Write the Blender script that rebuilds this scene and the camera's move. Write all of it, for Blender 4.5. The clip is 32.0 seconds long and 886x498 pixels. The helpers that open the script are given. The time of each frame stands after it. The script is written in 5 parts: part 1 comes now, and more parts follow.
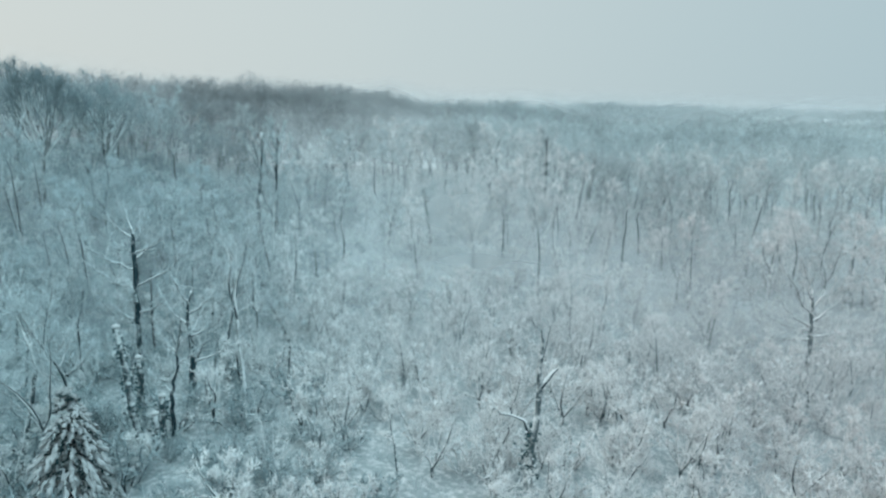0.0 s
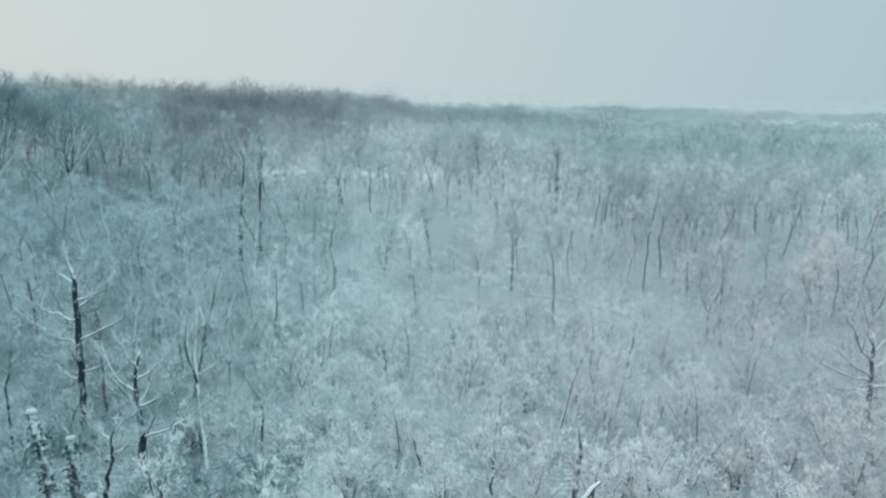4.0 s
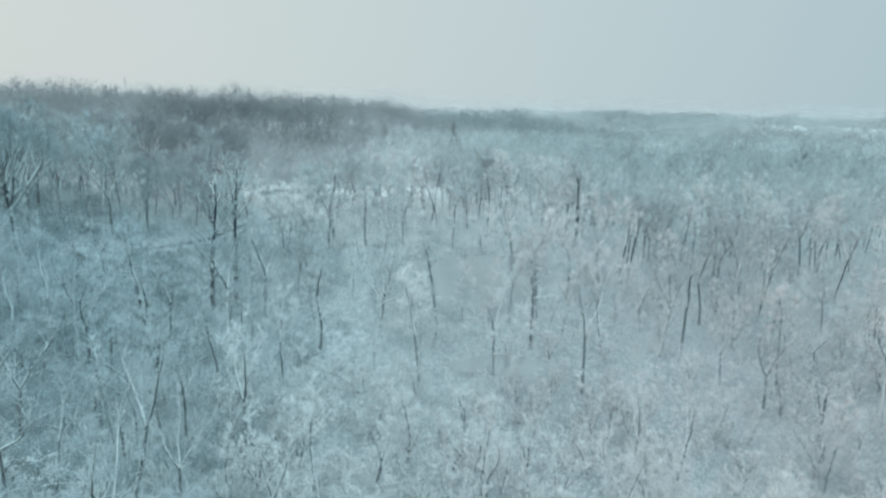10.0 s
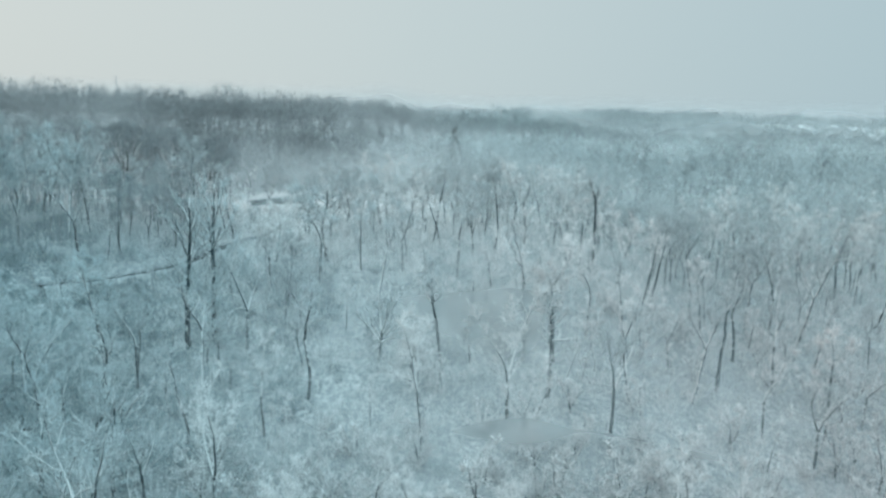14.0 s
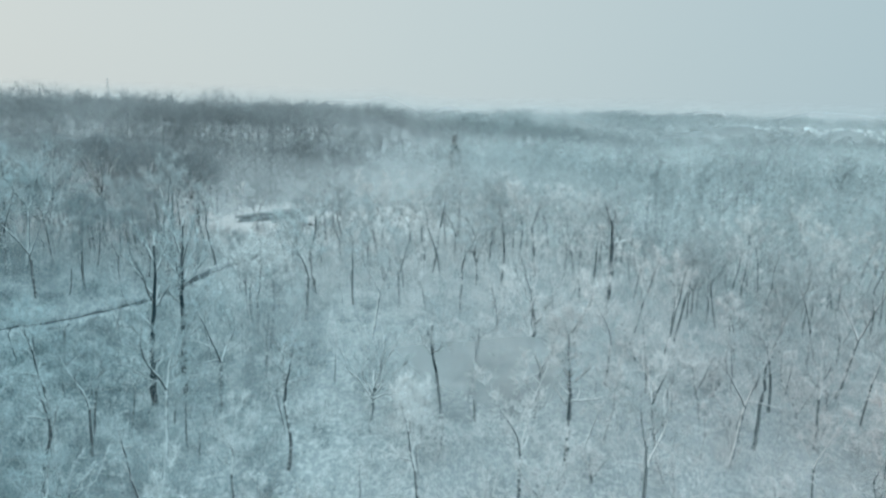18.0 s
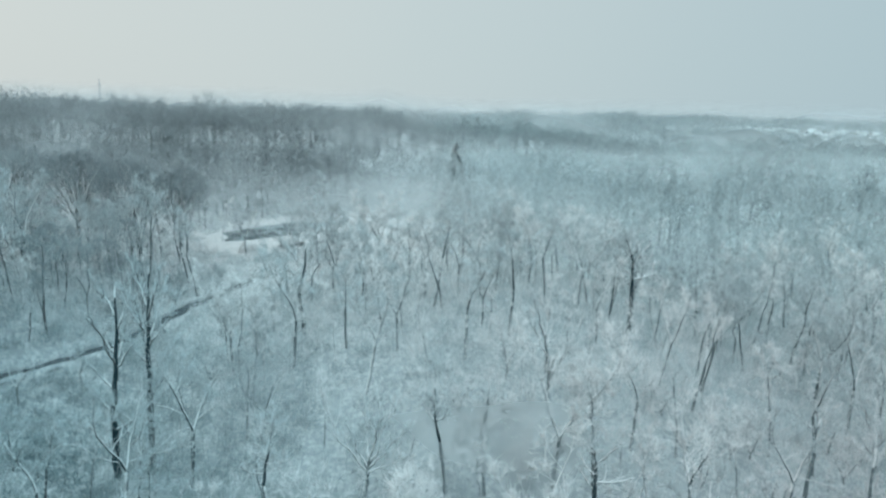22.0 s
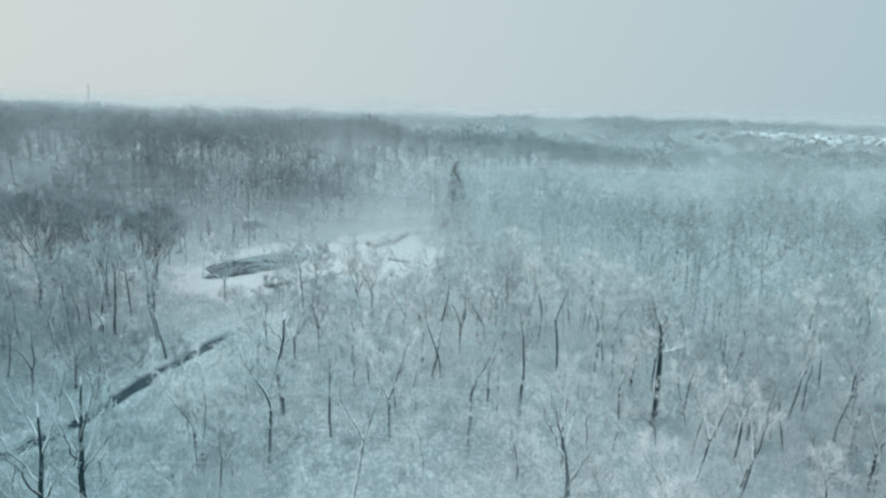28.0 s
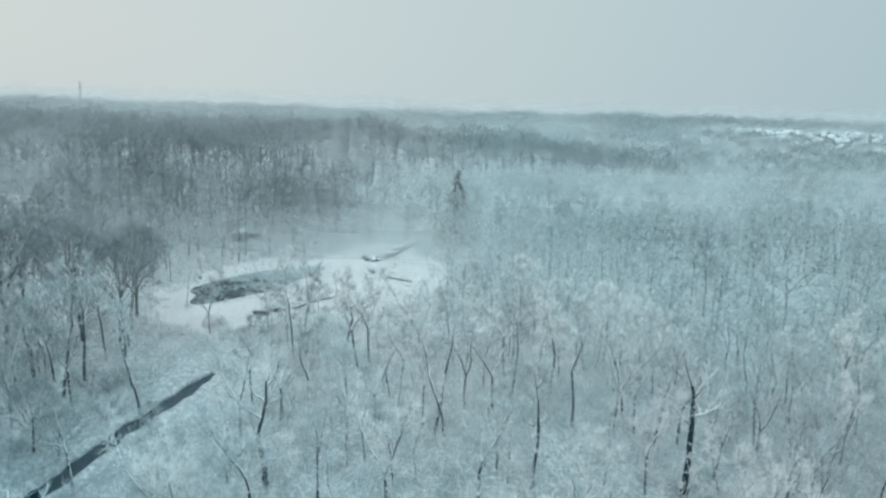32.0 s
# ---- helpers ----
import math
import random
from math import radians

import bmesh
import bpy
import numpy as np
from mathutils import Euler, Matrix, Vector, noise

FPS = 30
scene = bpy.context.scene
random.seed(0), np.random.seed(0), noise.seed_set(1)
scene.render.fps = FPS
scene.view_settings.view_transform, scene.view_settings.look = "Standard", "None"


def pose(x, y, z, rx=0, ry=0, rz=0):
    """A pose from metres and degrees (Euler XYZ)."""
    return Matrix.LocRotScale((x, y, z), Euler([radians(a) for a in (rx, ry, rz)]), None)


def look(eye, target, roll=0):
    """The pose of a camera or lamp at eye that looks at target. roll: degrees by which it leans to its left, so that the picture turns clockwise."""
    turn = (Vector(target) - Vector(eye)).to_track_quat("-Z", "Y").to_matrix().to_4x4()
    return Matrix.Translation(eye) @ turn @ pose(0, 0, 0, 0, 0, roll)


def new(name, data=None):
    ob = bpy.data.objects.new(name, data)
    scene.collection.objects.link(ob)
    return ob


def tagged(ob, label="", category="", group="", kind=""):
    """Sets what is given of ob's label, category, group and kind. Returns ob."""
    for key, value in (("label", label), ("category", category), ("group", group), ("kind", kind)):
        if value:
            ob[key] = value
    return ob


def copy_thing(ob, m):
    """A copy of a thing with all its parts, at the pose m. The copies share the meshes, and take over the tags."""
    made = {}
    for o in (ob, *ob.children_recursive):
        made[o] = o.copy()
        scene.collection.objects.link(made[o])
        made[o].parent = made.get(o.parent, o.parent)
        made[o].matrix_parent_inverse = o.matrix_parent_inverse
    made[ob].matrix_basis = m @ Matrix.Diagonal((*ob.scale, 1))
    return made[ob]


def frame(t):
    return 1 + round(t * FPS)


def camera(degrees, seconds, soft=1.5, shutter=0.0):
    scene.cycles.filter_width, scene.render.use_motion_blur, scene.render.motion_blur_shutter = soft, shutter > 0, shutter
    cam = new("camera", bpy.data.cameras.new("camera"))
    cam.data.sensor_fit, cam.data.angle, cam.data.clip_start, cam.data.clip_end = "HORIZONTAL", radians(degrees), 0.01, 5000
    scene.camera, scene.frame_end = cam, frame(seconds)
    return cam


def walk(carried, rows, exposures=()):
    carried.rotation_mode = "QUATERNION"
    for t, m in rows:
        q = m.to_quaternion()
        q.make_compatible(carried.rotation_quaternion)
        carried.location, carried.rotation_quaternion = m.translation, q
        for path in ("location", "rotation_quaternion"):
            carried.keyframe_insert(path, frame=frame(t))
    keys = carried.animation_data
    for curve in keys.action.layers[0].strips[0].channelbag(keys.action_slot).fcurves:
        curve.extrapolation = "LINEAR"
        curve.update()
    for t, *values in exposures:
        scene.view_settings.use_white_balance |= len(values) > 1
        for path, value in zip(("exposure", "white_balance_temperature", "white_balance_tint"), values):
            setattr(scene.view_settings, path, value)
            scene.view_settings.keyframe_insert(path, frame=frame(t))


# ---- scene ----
cam = camera(68.8, 32.0, soft=2.4)
METRES, EYE, TILT, LEAN, TURN = 120.0, 0.0, 0.0, 2.3, 0.0
ROWS = [
    (0.0, 0.0, 0.0, 0.0, 0.71, -10.38, -3.86),
    (0.5, -0.0011, 0.0187, 0.0025, 0.7, -10.38, -3.85),
    (1.0, -0.0023, 0.0371, 0.0051, 0.7, -10.39, -3.86),
    (1.5, -0.0032, 0.0551, 0.0079, 0.72, -10.39, -3.83),
    (2.0, -0.004, 0.0731, 0.0107, 0.74, -10.36, -3.82),
    (2.5, -0.0042, 0.0909, 0.0135, 0.75, -10.32, -3.8),
    (3.0, -0.0047, 0.1083, 0.0163, 0.75, -10.31, -3.79),
    (3.5, -0.0052, 0.1251, 0.019, 0.75, -10.26, -3.78),
    (5.5, -0.0096, 0.1905, 0.032, 0.8, -10.17, -3.9),
    (6.0, -0.0112, 0.207, 0.0349, 0.8, -10.13, -3.9),
    (6.5, -0.0128, 0.2229, 0.0382, 0.78, -10.12, -3.9),
    (7.0, -0.0142, 0.2386, 0.0412, 0.78, -10.09, -3.91),
    (7.5, -0.0154, 0.2532, 0.0446, 0.77, -10.07, -3.92),
    (8.0, -0.0165, 0.2683, 0.048, 0.78, -10.06, -3.94),
    (8.5, -0.0183, 0.284, 0.0512, 0.78, -10.04, -3.92),
    (9.0, -0.0196, 0.3, 0.0543, 0.77, -10.06, -3.92),
    (9.5, -0.0213, 0.316, 0.0575, 0.75, -10.08, -3.93),
    (10.0, -0.0229, 0.3319, 0.0608, 0.73, -10.12, -3.94),
    (10.5, -0.0246, 0.3483, 0.0642, 0.72, -10.18, -3.94),
    (11.0, -0.0262, 0.3649, 0.0677, 0.71, -10.25, -3.95),
    (11.5, -0.0279, 0.3814, 0.0711, 0.68, -10.29, -3.95),
    (12.0, -0.0296, 0.3972, 0.0749, 0.66, -10.33, -3.95),
    (12.5, -0.0314, 0.4131, 0.0783, 0.65, -10.37, -3.97),
    (13.0, -0.0332, 0.4291, 0.0818, 0.62, -10.4, -3.99),
    (13.5, -0.035, 0.4448, 0.0857, 0.61, -10.43, -3.99),
    (14.0, -0.0362, 0.4605, 0.0896, 0.59, -10.45, -4.0),
    (14.5, -0.0374, 0.4762, 0.0934, 0.57, -10.47, -4.0),
    (16.5, -0.0389, 0.5383, 0.1075, 0.58, -10.43, -3.93),
    (17.0, -0.0397, 0.5531, 0.1118, 0.55, -10.44, -3.94),
    (17.5, -0.041, 0.5678, 0.1164, 0.53, -10.46, -3.94),
    (18.0, -0.0426, 0.5821, 0.1213, 0.5, -10.48, -3.98),
    (18.5, -0.0437, 0.5964, 0.1261, 0.5, -10.51, -3.98),
    (19.0, -0.0456, 0.6111, 0.1306, 0.46, -10.53, -4.02),
    (19.5, -0.0469, 0.6251, 0.1354, 0.46, -10.55, -4.02),
    (20.0, -0.0484, 0.6383, 0.1401, 0.44, -10.58, -4.07),
    (20.5, -0.0499, 0.652, 0.1451, 0.43, -10.61, -4.08),
    (21.0, -0.0513, 0.6659, 0.1502, 0.41, -10.66, -4.1),
    (21.5, -0.0523, 0.6802, 0.1552, 0.39, -10.69, -4.1),
    (22.0, -0.0533, 0.6946, 0.1602, 0.38, -10.71, -4.1),
    (22.5, -0.0543, 0.7088, 0.1653, 0.36, -10.73, -4.1),
    (23.0, -0.0549, 0.7221, 0.1712, 0.36, -10.76, -4.09),
    (23.5, -0.0556, 0.736, 0.1772, 0.35, -10.82, -4.1),
    (24.0, -0.056, 0.7493, 0.1829, 0.35, -10.85, -4.1),
    (24.5, -0.0563, 0.7621, 0.1884, 0.34, -10.87, -4.09),
    (25.0, -0.0566, 0.7739, 0.1942, 0.32, -10.89, -4.1),
    (25.5, -0.0567, 0.7851, 0.2002, 0.32, -10.91, -4.09),
    (27.5, -0.0595, 0.8278, 0.223, 0.27, -10.87, -4.16),
    (28.0, -0.0605, 0.8392, 0.2285, 0.28, -10.87, -4.18),
    (28.5, -0.0615, 0.8514, 0.234, 0.28, -10.91, -4.19),
    (29.0, -0.0625, 0.8645, 0.2397, 0.27, -10.99, -4.23),
    (29.5, -0.0639, 0.8783, 0.2453, 0.27, -11.1, -4.26),
    (30.0, -0.065, 0.893, 0.2512, 0.27, -11.21, -4.26),
    (30.5, -0.0665, 0.9078, 0.2571, 0.26, -11.33, -4.27),
    (31.0, -0.0676, 0.9228, 0.2632, 0.28, -11.43, -4.26),
    (31.5, -0.0685, 0.9378, 0.2694, 0.27, -11.53, -4.27),
    (32.0, -0.0696, 0.9527, 0.2756, 0.27, -11.6, -4.29),
]
walk(cam, [(t, pose(0, 0, EYE, TILT, LEAN, TURN) @ pose(METRES * x, METRES * y, METRES * z, 90 + pitch, roll, yaw)) for t, x, y, z, yaw, pitch, roll in ROWS], [(0.0, 0.1), (32.0, 0.1)])

# ---- world, sun ----
world = bpy.data.worlds.new("winter_sky")
scene.world = world
world.use_nodes = True
wt = world.node_tree
wt.nodes.clear()
SUN_AZ, SUN_EL = radians(-62), radians(17)


def wnode(kind, **kw):
    n = wt.nodes.new(kind)
    for k, v in kw.items():
        n.inputs[k].default_value = v
    return n


sky = wnode("ShaderNodeTexSky")
sky.sky_type, sky.sun_disc = "NISHITA", False
sky.sun_elevation, sky.sun_rotation = SUN_EL, SUN_AZ
sky.air_density, sky.dust_density = 1.5, 4.0
# a closed layer of cloud: pale and a little warm round the hidden sun, bluer away from it
co = wnode("ShaderNodeTexCoord")
dot = wt.nodes.new("ShaderNodeVectorMath")
dot.operation = "DOT_PRODUCT"
dot.inputs[1].default_value = (math.sin(SUN_AZ) * math.cos(SUN_EL), math.cos(SUN_AZ) * math.cos(SUN_EL), math.sin(SUN_EL))
wt.links.new(co.outputs["Generated"], dot.inputs[0])
ramp = wt.nodes.new("ShaderNodeValToRGB")
ramp.color_ramp.interpolation = "B_SPLINE"
e = ramp.color_ramp.elements
e[0].position, e[0].color = 0.0, (0.35, 0.495, 0.56, 1)
e[1].position, e[1].color = 1.0, (0.585, 0.64, 0.638, 1)
mid = e.new(0.62)
mid.color = (0.555, 0.648, 0.66, 1)
wide = wt.nodes.new("ShaderNodeMapRange")
wide.inputs["From Min"].default_value, wide.inputs["From Max"].default_value = -0.25, 1.0
wt.links.new(dot.outputs["Value"], wide.inputs["Value"])
wt.links.new(wide.outputs["Result"], ramp.inputs["Fac"])
# overcast skies are brightest overhead
sepw = wt.nodes.new("ShaderNodeSeparateXYZ")
wt.links.new(co.outputs["Generated"], sepw.inputs[0])
high = wt.nodes.new("ShaderNodeMapRange")
high.interpolation_type = "SMOOTHSTEP"
for key, v in (("From Min", 0.2), ("From Max", 0.9), ("To Min", 1.0), ("To Max", 2.62)):
    high.inputs[key].default_value = v
wt.links.new(sepw.outputs["Z"], high.inputs["Value"])
clouds = wnode("ShaderNodeBackground")
cool = wt.nodes.new("ShaderNodeMix")
cool.data_type, cool.blend_type = "RGBA", "MULTIPLY"
cool.inputs["B"].default_value = (0.855, 1.0, 1.045, 1)
lift = wt.nodes.new("ShaderNodeMapRange")
lift.inputs["From Min"].default_value, lift.inputs["From Max"].default_value = 0.2, 0.7
wt.links.new(sepw.outputs["Z"], lift.inputs["Value"])
wt.links.new(lift.outputs["Result"], cool.inputs["Factor"])
wt.links.new(ramp.outputs["Color"], cool.inputs["A"])
wt.links.new(cool.outputs["Result"], clouds.inputs["Color"])
wt.links.new(high.outputs["Result"], clouds.inputs["Strength"])
clear = wnode("ShaderNodeBackground", Strength=0.05)
wt.links.new(sky.outputs["Color"], clear.inputs["Color"])
bg = wt.nodes.new("ShaderNodeMixShader")
bg.inputs["Fac"].default_value = 0.94
wt.links.new(clear.outputs["Background"], bg.inputs[1])
wt.links.new(clouds.outputs["Background"], bg.inputs[2])
wo = wt.nodes.new("ShaderNodeOutputWorld")
wt.links.new(bg.outputs["Shader"], wo.inputs["Surface"])

sun = bpy.data.lights.new("sun", "SUN")
sun.energy, sun.angle, sun.color = 0.6, radians(18), (1.0, 0.93, 0.86)
sun_ob = new("sun", sun)
sun_ob.matrix_world = look((-200, 100, 120), (-200 - 100 * math.sin(SUN_AZ) * math.cos(SUN_EL), 100 - 100 * math.cos(SUN_AZ) * math.cos(SUN_EL), 120 - 100 * math.sin(SUN_EL)))


# ---- materials ----
def material(name, rough=0.8):
    m = bpy.data.materials.new(name)
    m.use_nodes = True
    b = m.node_tree.nodes["Principled BSDF"]
    b.inputs["Roughness"].default_value = rough
    b.inputs["Specular IOR Level"].default_value = 0.25
    return m, m.node_tree, b


def noise_node(nt, scale, detail=4.0, coords="Object", rough=0.6):
    tc = nt.nodes.new("ShaderNodeTexCoord")
    n = nt.nodes.new("ShaderNodeTexNoise")
    n.inputs["Scale"].default_value = scale
    n.inputs["Detail"].default_value = detail
    n.inputs["Roughness"].default_value = rough
    nt.links.new(tc.outputs[coords], n.inputs["Vector"])
    return n


def ramp_node(nt, src, stops):
    r = nt.nodes.new("ShaderNodeValToRGB")
    els = r.color_ramp.elements
    while len(els) < len(stops):
        els.new(0.5)
    for el, (p, c) in zip(els, stops):
        el.position = p
        el.color = (*c, 1) if isinstance(c, tuple) else (c, c, c, 1)
    nt.links.new(src, r.inputs["Fac"])
    return r.outputs["Color"]


def mix_node(nt, fac, a, b):
    m = nt.nodes.new("ShaderNodeMix")
    m.data_type = "RGBA"
    for key, v in (("Factor", fac), ("A", a), ("B", b)):
        if isinstance(v, bpy.types.NodeSocket):
            nt.links.new(v, m.inputs[key])
        else:
            m.inputs[key].default_value = (*v, 1) if isinstance(v, tuple) else v
    return m.outputs["Result"]


def math_node(nt, op, a, b):
    m = nt.nodes.new("ShaderNodeMath")
    m.operation, m.use_clamp = op, op in ("ADD", "MULTIPLY", "SUBTRACT")
    for i, v in enumerate((a, b)):
        if isinstance(v, bpy.types.NodeSocket):
            nt.links.new(v, m.inputs[i])
        else:
            m.inputs[i].default_value = v
    if op == "MULTIPLY_ADD":
        m.inputs[2].default_value = 0.4
    return m.outputs["Value"]


def painted_cast(nt, src):
    """Paints a light cast into colour: teal west, warmer darker east, reversed far off."""
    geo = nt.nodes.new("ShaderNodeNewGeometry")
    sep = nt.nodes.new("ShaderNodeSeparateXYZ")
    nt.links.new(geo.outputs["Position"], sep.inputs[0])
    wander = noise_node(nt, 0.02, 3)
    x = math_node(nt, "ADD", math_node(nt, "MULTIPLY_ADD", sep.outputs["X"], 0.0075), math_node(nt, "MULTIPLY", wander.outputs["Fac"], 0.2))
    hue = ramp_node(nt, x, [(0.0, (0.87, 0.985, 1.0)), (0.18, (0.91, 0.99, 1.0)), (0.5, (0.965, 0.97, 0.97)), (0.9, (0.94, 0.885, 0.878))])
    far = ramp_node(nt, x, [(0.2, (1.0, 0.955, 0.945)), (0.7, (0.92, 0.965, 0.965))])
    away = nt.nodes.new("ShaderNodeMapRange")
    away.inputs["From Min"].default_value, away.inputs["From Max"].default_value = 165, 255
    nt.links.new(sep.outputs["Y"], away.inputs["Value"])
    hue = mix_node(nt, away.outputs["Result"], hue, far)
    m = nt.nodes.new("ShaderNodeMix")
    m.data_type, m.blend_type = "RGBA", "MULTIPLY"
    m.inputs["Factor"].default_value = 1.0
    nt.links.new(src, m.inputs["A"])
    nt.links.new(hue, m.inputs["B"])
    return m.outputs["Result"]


def bump(nt, b, src, strength, dist):
    n = nt.nodes.new("ShaderNodeBump")
    n.inputs["Strength"].default_value, n.inputs["Distance"].default_value = strength, dist
    nt.links.new(src, n.inputs["Height"])
    nt.links.new(n.outputs["Normal"], b.inputs["Normal"])


SNOW = (0.92, 0.885, 0.875)
RIME = (0.84, 0.88, 0.89)


def snow_material(name, litter_from, litter_most, grain, low, high):
    m, nt, b = material(name, 0.7)
    big = noise_node(nt, 0.05, 5)
    fine = noise_node(nt, grain, 6)
    c1 = ramp_node(nt, big.outputs["Fac"], [(0.3, low), (0.7, high)])
    litter = ramp_node(nt, fine.outputs["Fac"], [(litter_from, 0.0), (litter_from + 0.2, litter_most)])
    nt.links.new(painted_cast(nt, mix_node(nt, litter, c1, (0.2, 0.245, 0.255))), b.inputs["Base Color"])
    bump(nt, b, fine.outputs["Fac"], 0.5, 0.36 / grain)
    return m


def bark_material(name, dark, light, snow_from, snow_to):
    """Bark, with snow lying on whatever looks up and driven snow in streaks on the sides."""
    m, nt, b = material(name, 0.9)
    n = noise_node(nt, 2.2, 5)
    c = ramp_node(nt, n.outputs["Fac"], [(0.3, dark), (0.75, light)])
    geo = nt.nodes.new("ShaderNodeNewGeometry")
    sep = nt.nodes.new("ShaderNodeSeparateXYZ")
    nt.links.new(geo.outputs["Normal"], sep.inputs[0])
    blot = noise_node(nt, 1.5, 6)
    up = math_node(nt, "ADD", sep.outputs["Z"], math_node(nt, "SUBTRACT", blot.outputs["Fac"], 0.45))
    lie = ramp_node(nt, up, [(snow_from, 0.0), (snow_to, 1.0)])
    nt.links.new(painted_cast(nt, mix_node(nt, lie, c, SNOW)), b.inputs["Base Color"])
    bump(nt, b, n.outputs["Fac"], 0.5, 0.05)
    return m


def twig_material(name, wood, frost_low, frost_high, frost=RIME):
    """Fine twigs under rime; the rime is thicker on some boughs and on some trees."""
    m, nt, b = material(name, 0.9)
    n = noise_node(nt, 0.45, 5)
    broad = noise_node(nt, 0.035, 2)
    info = nt.nodes.new("ShaderNodeObjectInfo")
    v = math_node(nt, "ADD", math_node(nt, "MULTIPLY", n.outputs["Fac"], 0.45), math_node(nt, "MULTIPLY", broad.outputs["Fac"], 0.55))
    v = math_node(nt, "ADD", v, math_node(nt, "MULTIPLY", info.outputs["Random"], 0.16))
    fac = ramp_node(nt, v, [(0.42, frost_low), (0.66, frost_high)])
    nt.links.new(painted_cast(nt, mix_node(nt, fac, wood, frost)), b.inputs["Base Color"])
    return m


M_SNOW = snow_material("snow", 0.48, 0.4, 0.9, (0.58, 0.55, 0.545), (0.72, 0.68, 0.67))
M_SNOW_FRESH = snow_material("fresh_snow", 0.8, 0.2, 1.1, (0.8, 0.79, 0.79), (0.9, 0.89, 0.89))
M_FLOOR = snow_material("woodland_floor", 0.34, 0.7, 1.3, (0.65, 0.625, 0.622), (0.81, 0.765, 0.757))
M_BARK = bark_material("bark", (0.015, 0.033, 0.041), (0.062, 0.09, 0.1), 0.06, 0.24)
M_BARK_GREY = bark_material("grey_bark", (0.03, 0.055, 0.064), (0.11, 0.142, 0.152), 0.04, 0.24)
M_BARK_DARK = bark_material("dark_bark", (0.013, 0.033, 0.042), (0.046, 0.078, 0.089), 0.16, 0.36)
M_BARK_PALE = bark_material("bark_pale", (0.065, 0.09, 0.098), (0.17, 0.2, 0.21), 0.02, 0.2)
M_LIMB = bark_material("snow_laden_limb", (0.07, 0.08, 0.085), (0.22, 0.225, 0.23), -0.18, 0.12)
M_LIMB_GREY = bark_material("half_snowed_limb", (0.05, 0.058, 0.062), (0.15, 0.155, 0.16), -0.06, 0.16)
M_TWIG_FROST = twig_material("rimed_twigs", (0.22, 0.22, 0.22), 0.82, 1.0, SNOW)
M_TWIG_GREY = twig_material("dusted_twigs", (0.14, 0.16, 0.165), 0.38, 0.72)
M_TWIG_BRUSH = twig_material("snowed_brush", (0.16, 0.185, 0.195), 0.45, 0.78)
M_TWIG_BARE = twig_material("dark_twigs", (0.115, 0.132, 0.14), 0.2, 0.52)
M_TWIG_DARK = twig_material("black_twigs", (0.10, 0.122, 0.132), 0.16, 0.46)
# evergreen scrub and bramble; their teal also stands in for the west's shade
M_TWIG_SCRUB = twig_material("evergreen_scrub", (0.075, 0.135, 0.15), 0.26, 0.6)
M_TWIG_BRAMBLE = twig_material("snowed_bramble", (0.09, 0.15, 0.16), 0.24, 0.58)
M_LEAF = bark_material("ivy", (0.05, 0.1, 0.11), (0.1, 0.165, 0.175), 0.75, 1.25)
M_STONE = bark_material("stone", (0.05, 0.055, 0.06), (0.12, 0.12, 0.12), 0.8, 1.0)
M_NEEDLE = bark_material("needles", (0.03, 0.065, 0.072), (0.06, 0.115, 0.122), 0.15, 0.6)


def water_material():
    """Dark open water that passes into snowed-over ice."""
    m, nt, b = material("pond_water", 0.25)
    n = noise_node(nt, 0.16, 6)
    g = noise_node(nt, 0.9, 5)
    tc = nt.nodes.new("ShaderNodeTexCoord")
    sep = nt.nodes.new("ShaderNodeSeparateXYZ")
    nt.links.new(tc.outputs["Object"], sep.inputs[0])
    along = math_node(nt, "ADD", math_node(nt, "MULTIPLY", sep.outputs["Y"], 0.016), 0.1)
    v = math_node(nt, "ADD", along, math_node(nt, "ADD", math_node(nt, "SUBTRACT", n.outputs["Fac"], 0.1), math_node(nt, "MULTIPLY", math_node(nt, "SUBTRACT", g.outputs["Fac"], 0.4), 0.3)))
    b.inputs["Specular IOR Level"].default_value = 0.05
    ice = ramp_node(nt, v, [(0.5, 0.0), (0.57, 0.4), (0.95, 1.0)])
    nt.links.new(mix_node(nt, ice, (0.008, 0.024, 0.03), (0.42, 0.46, 0.47)), b.inputs["Base Color"])
    nt.links.new(ramp_node(nt, ice, [(0.0, 0.15), (0.6, 0.8)]), b.inputs["Roughness"])
    return m


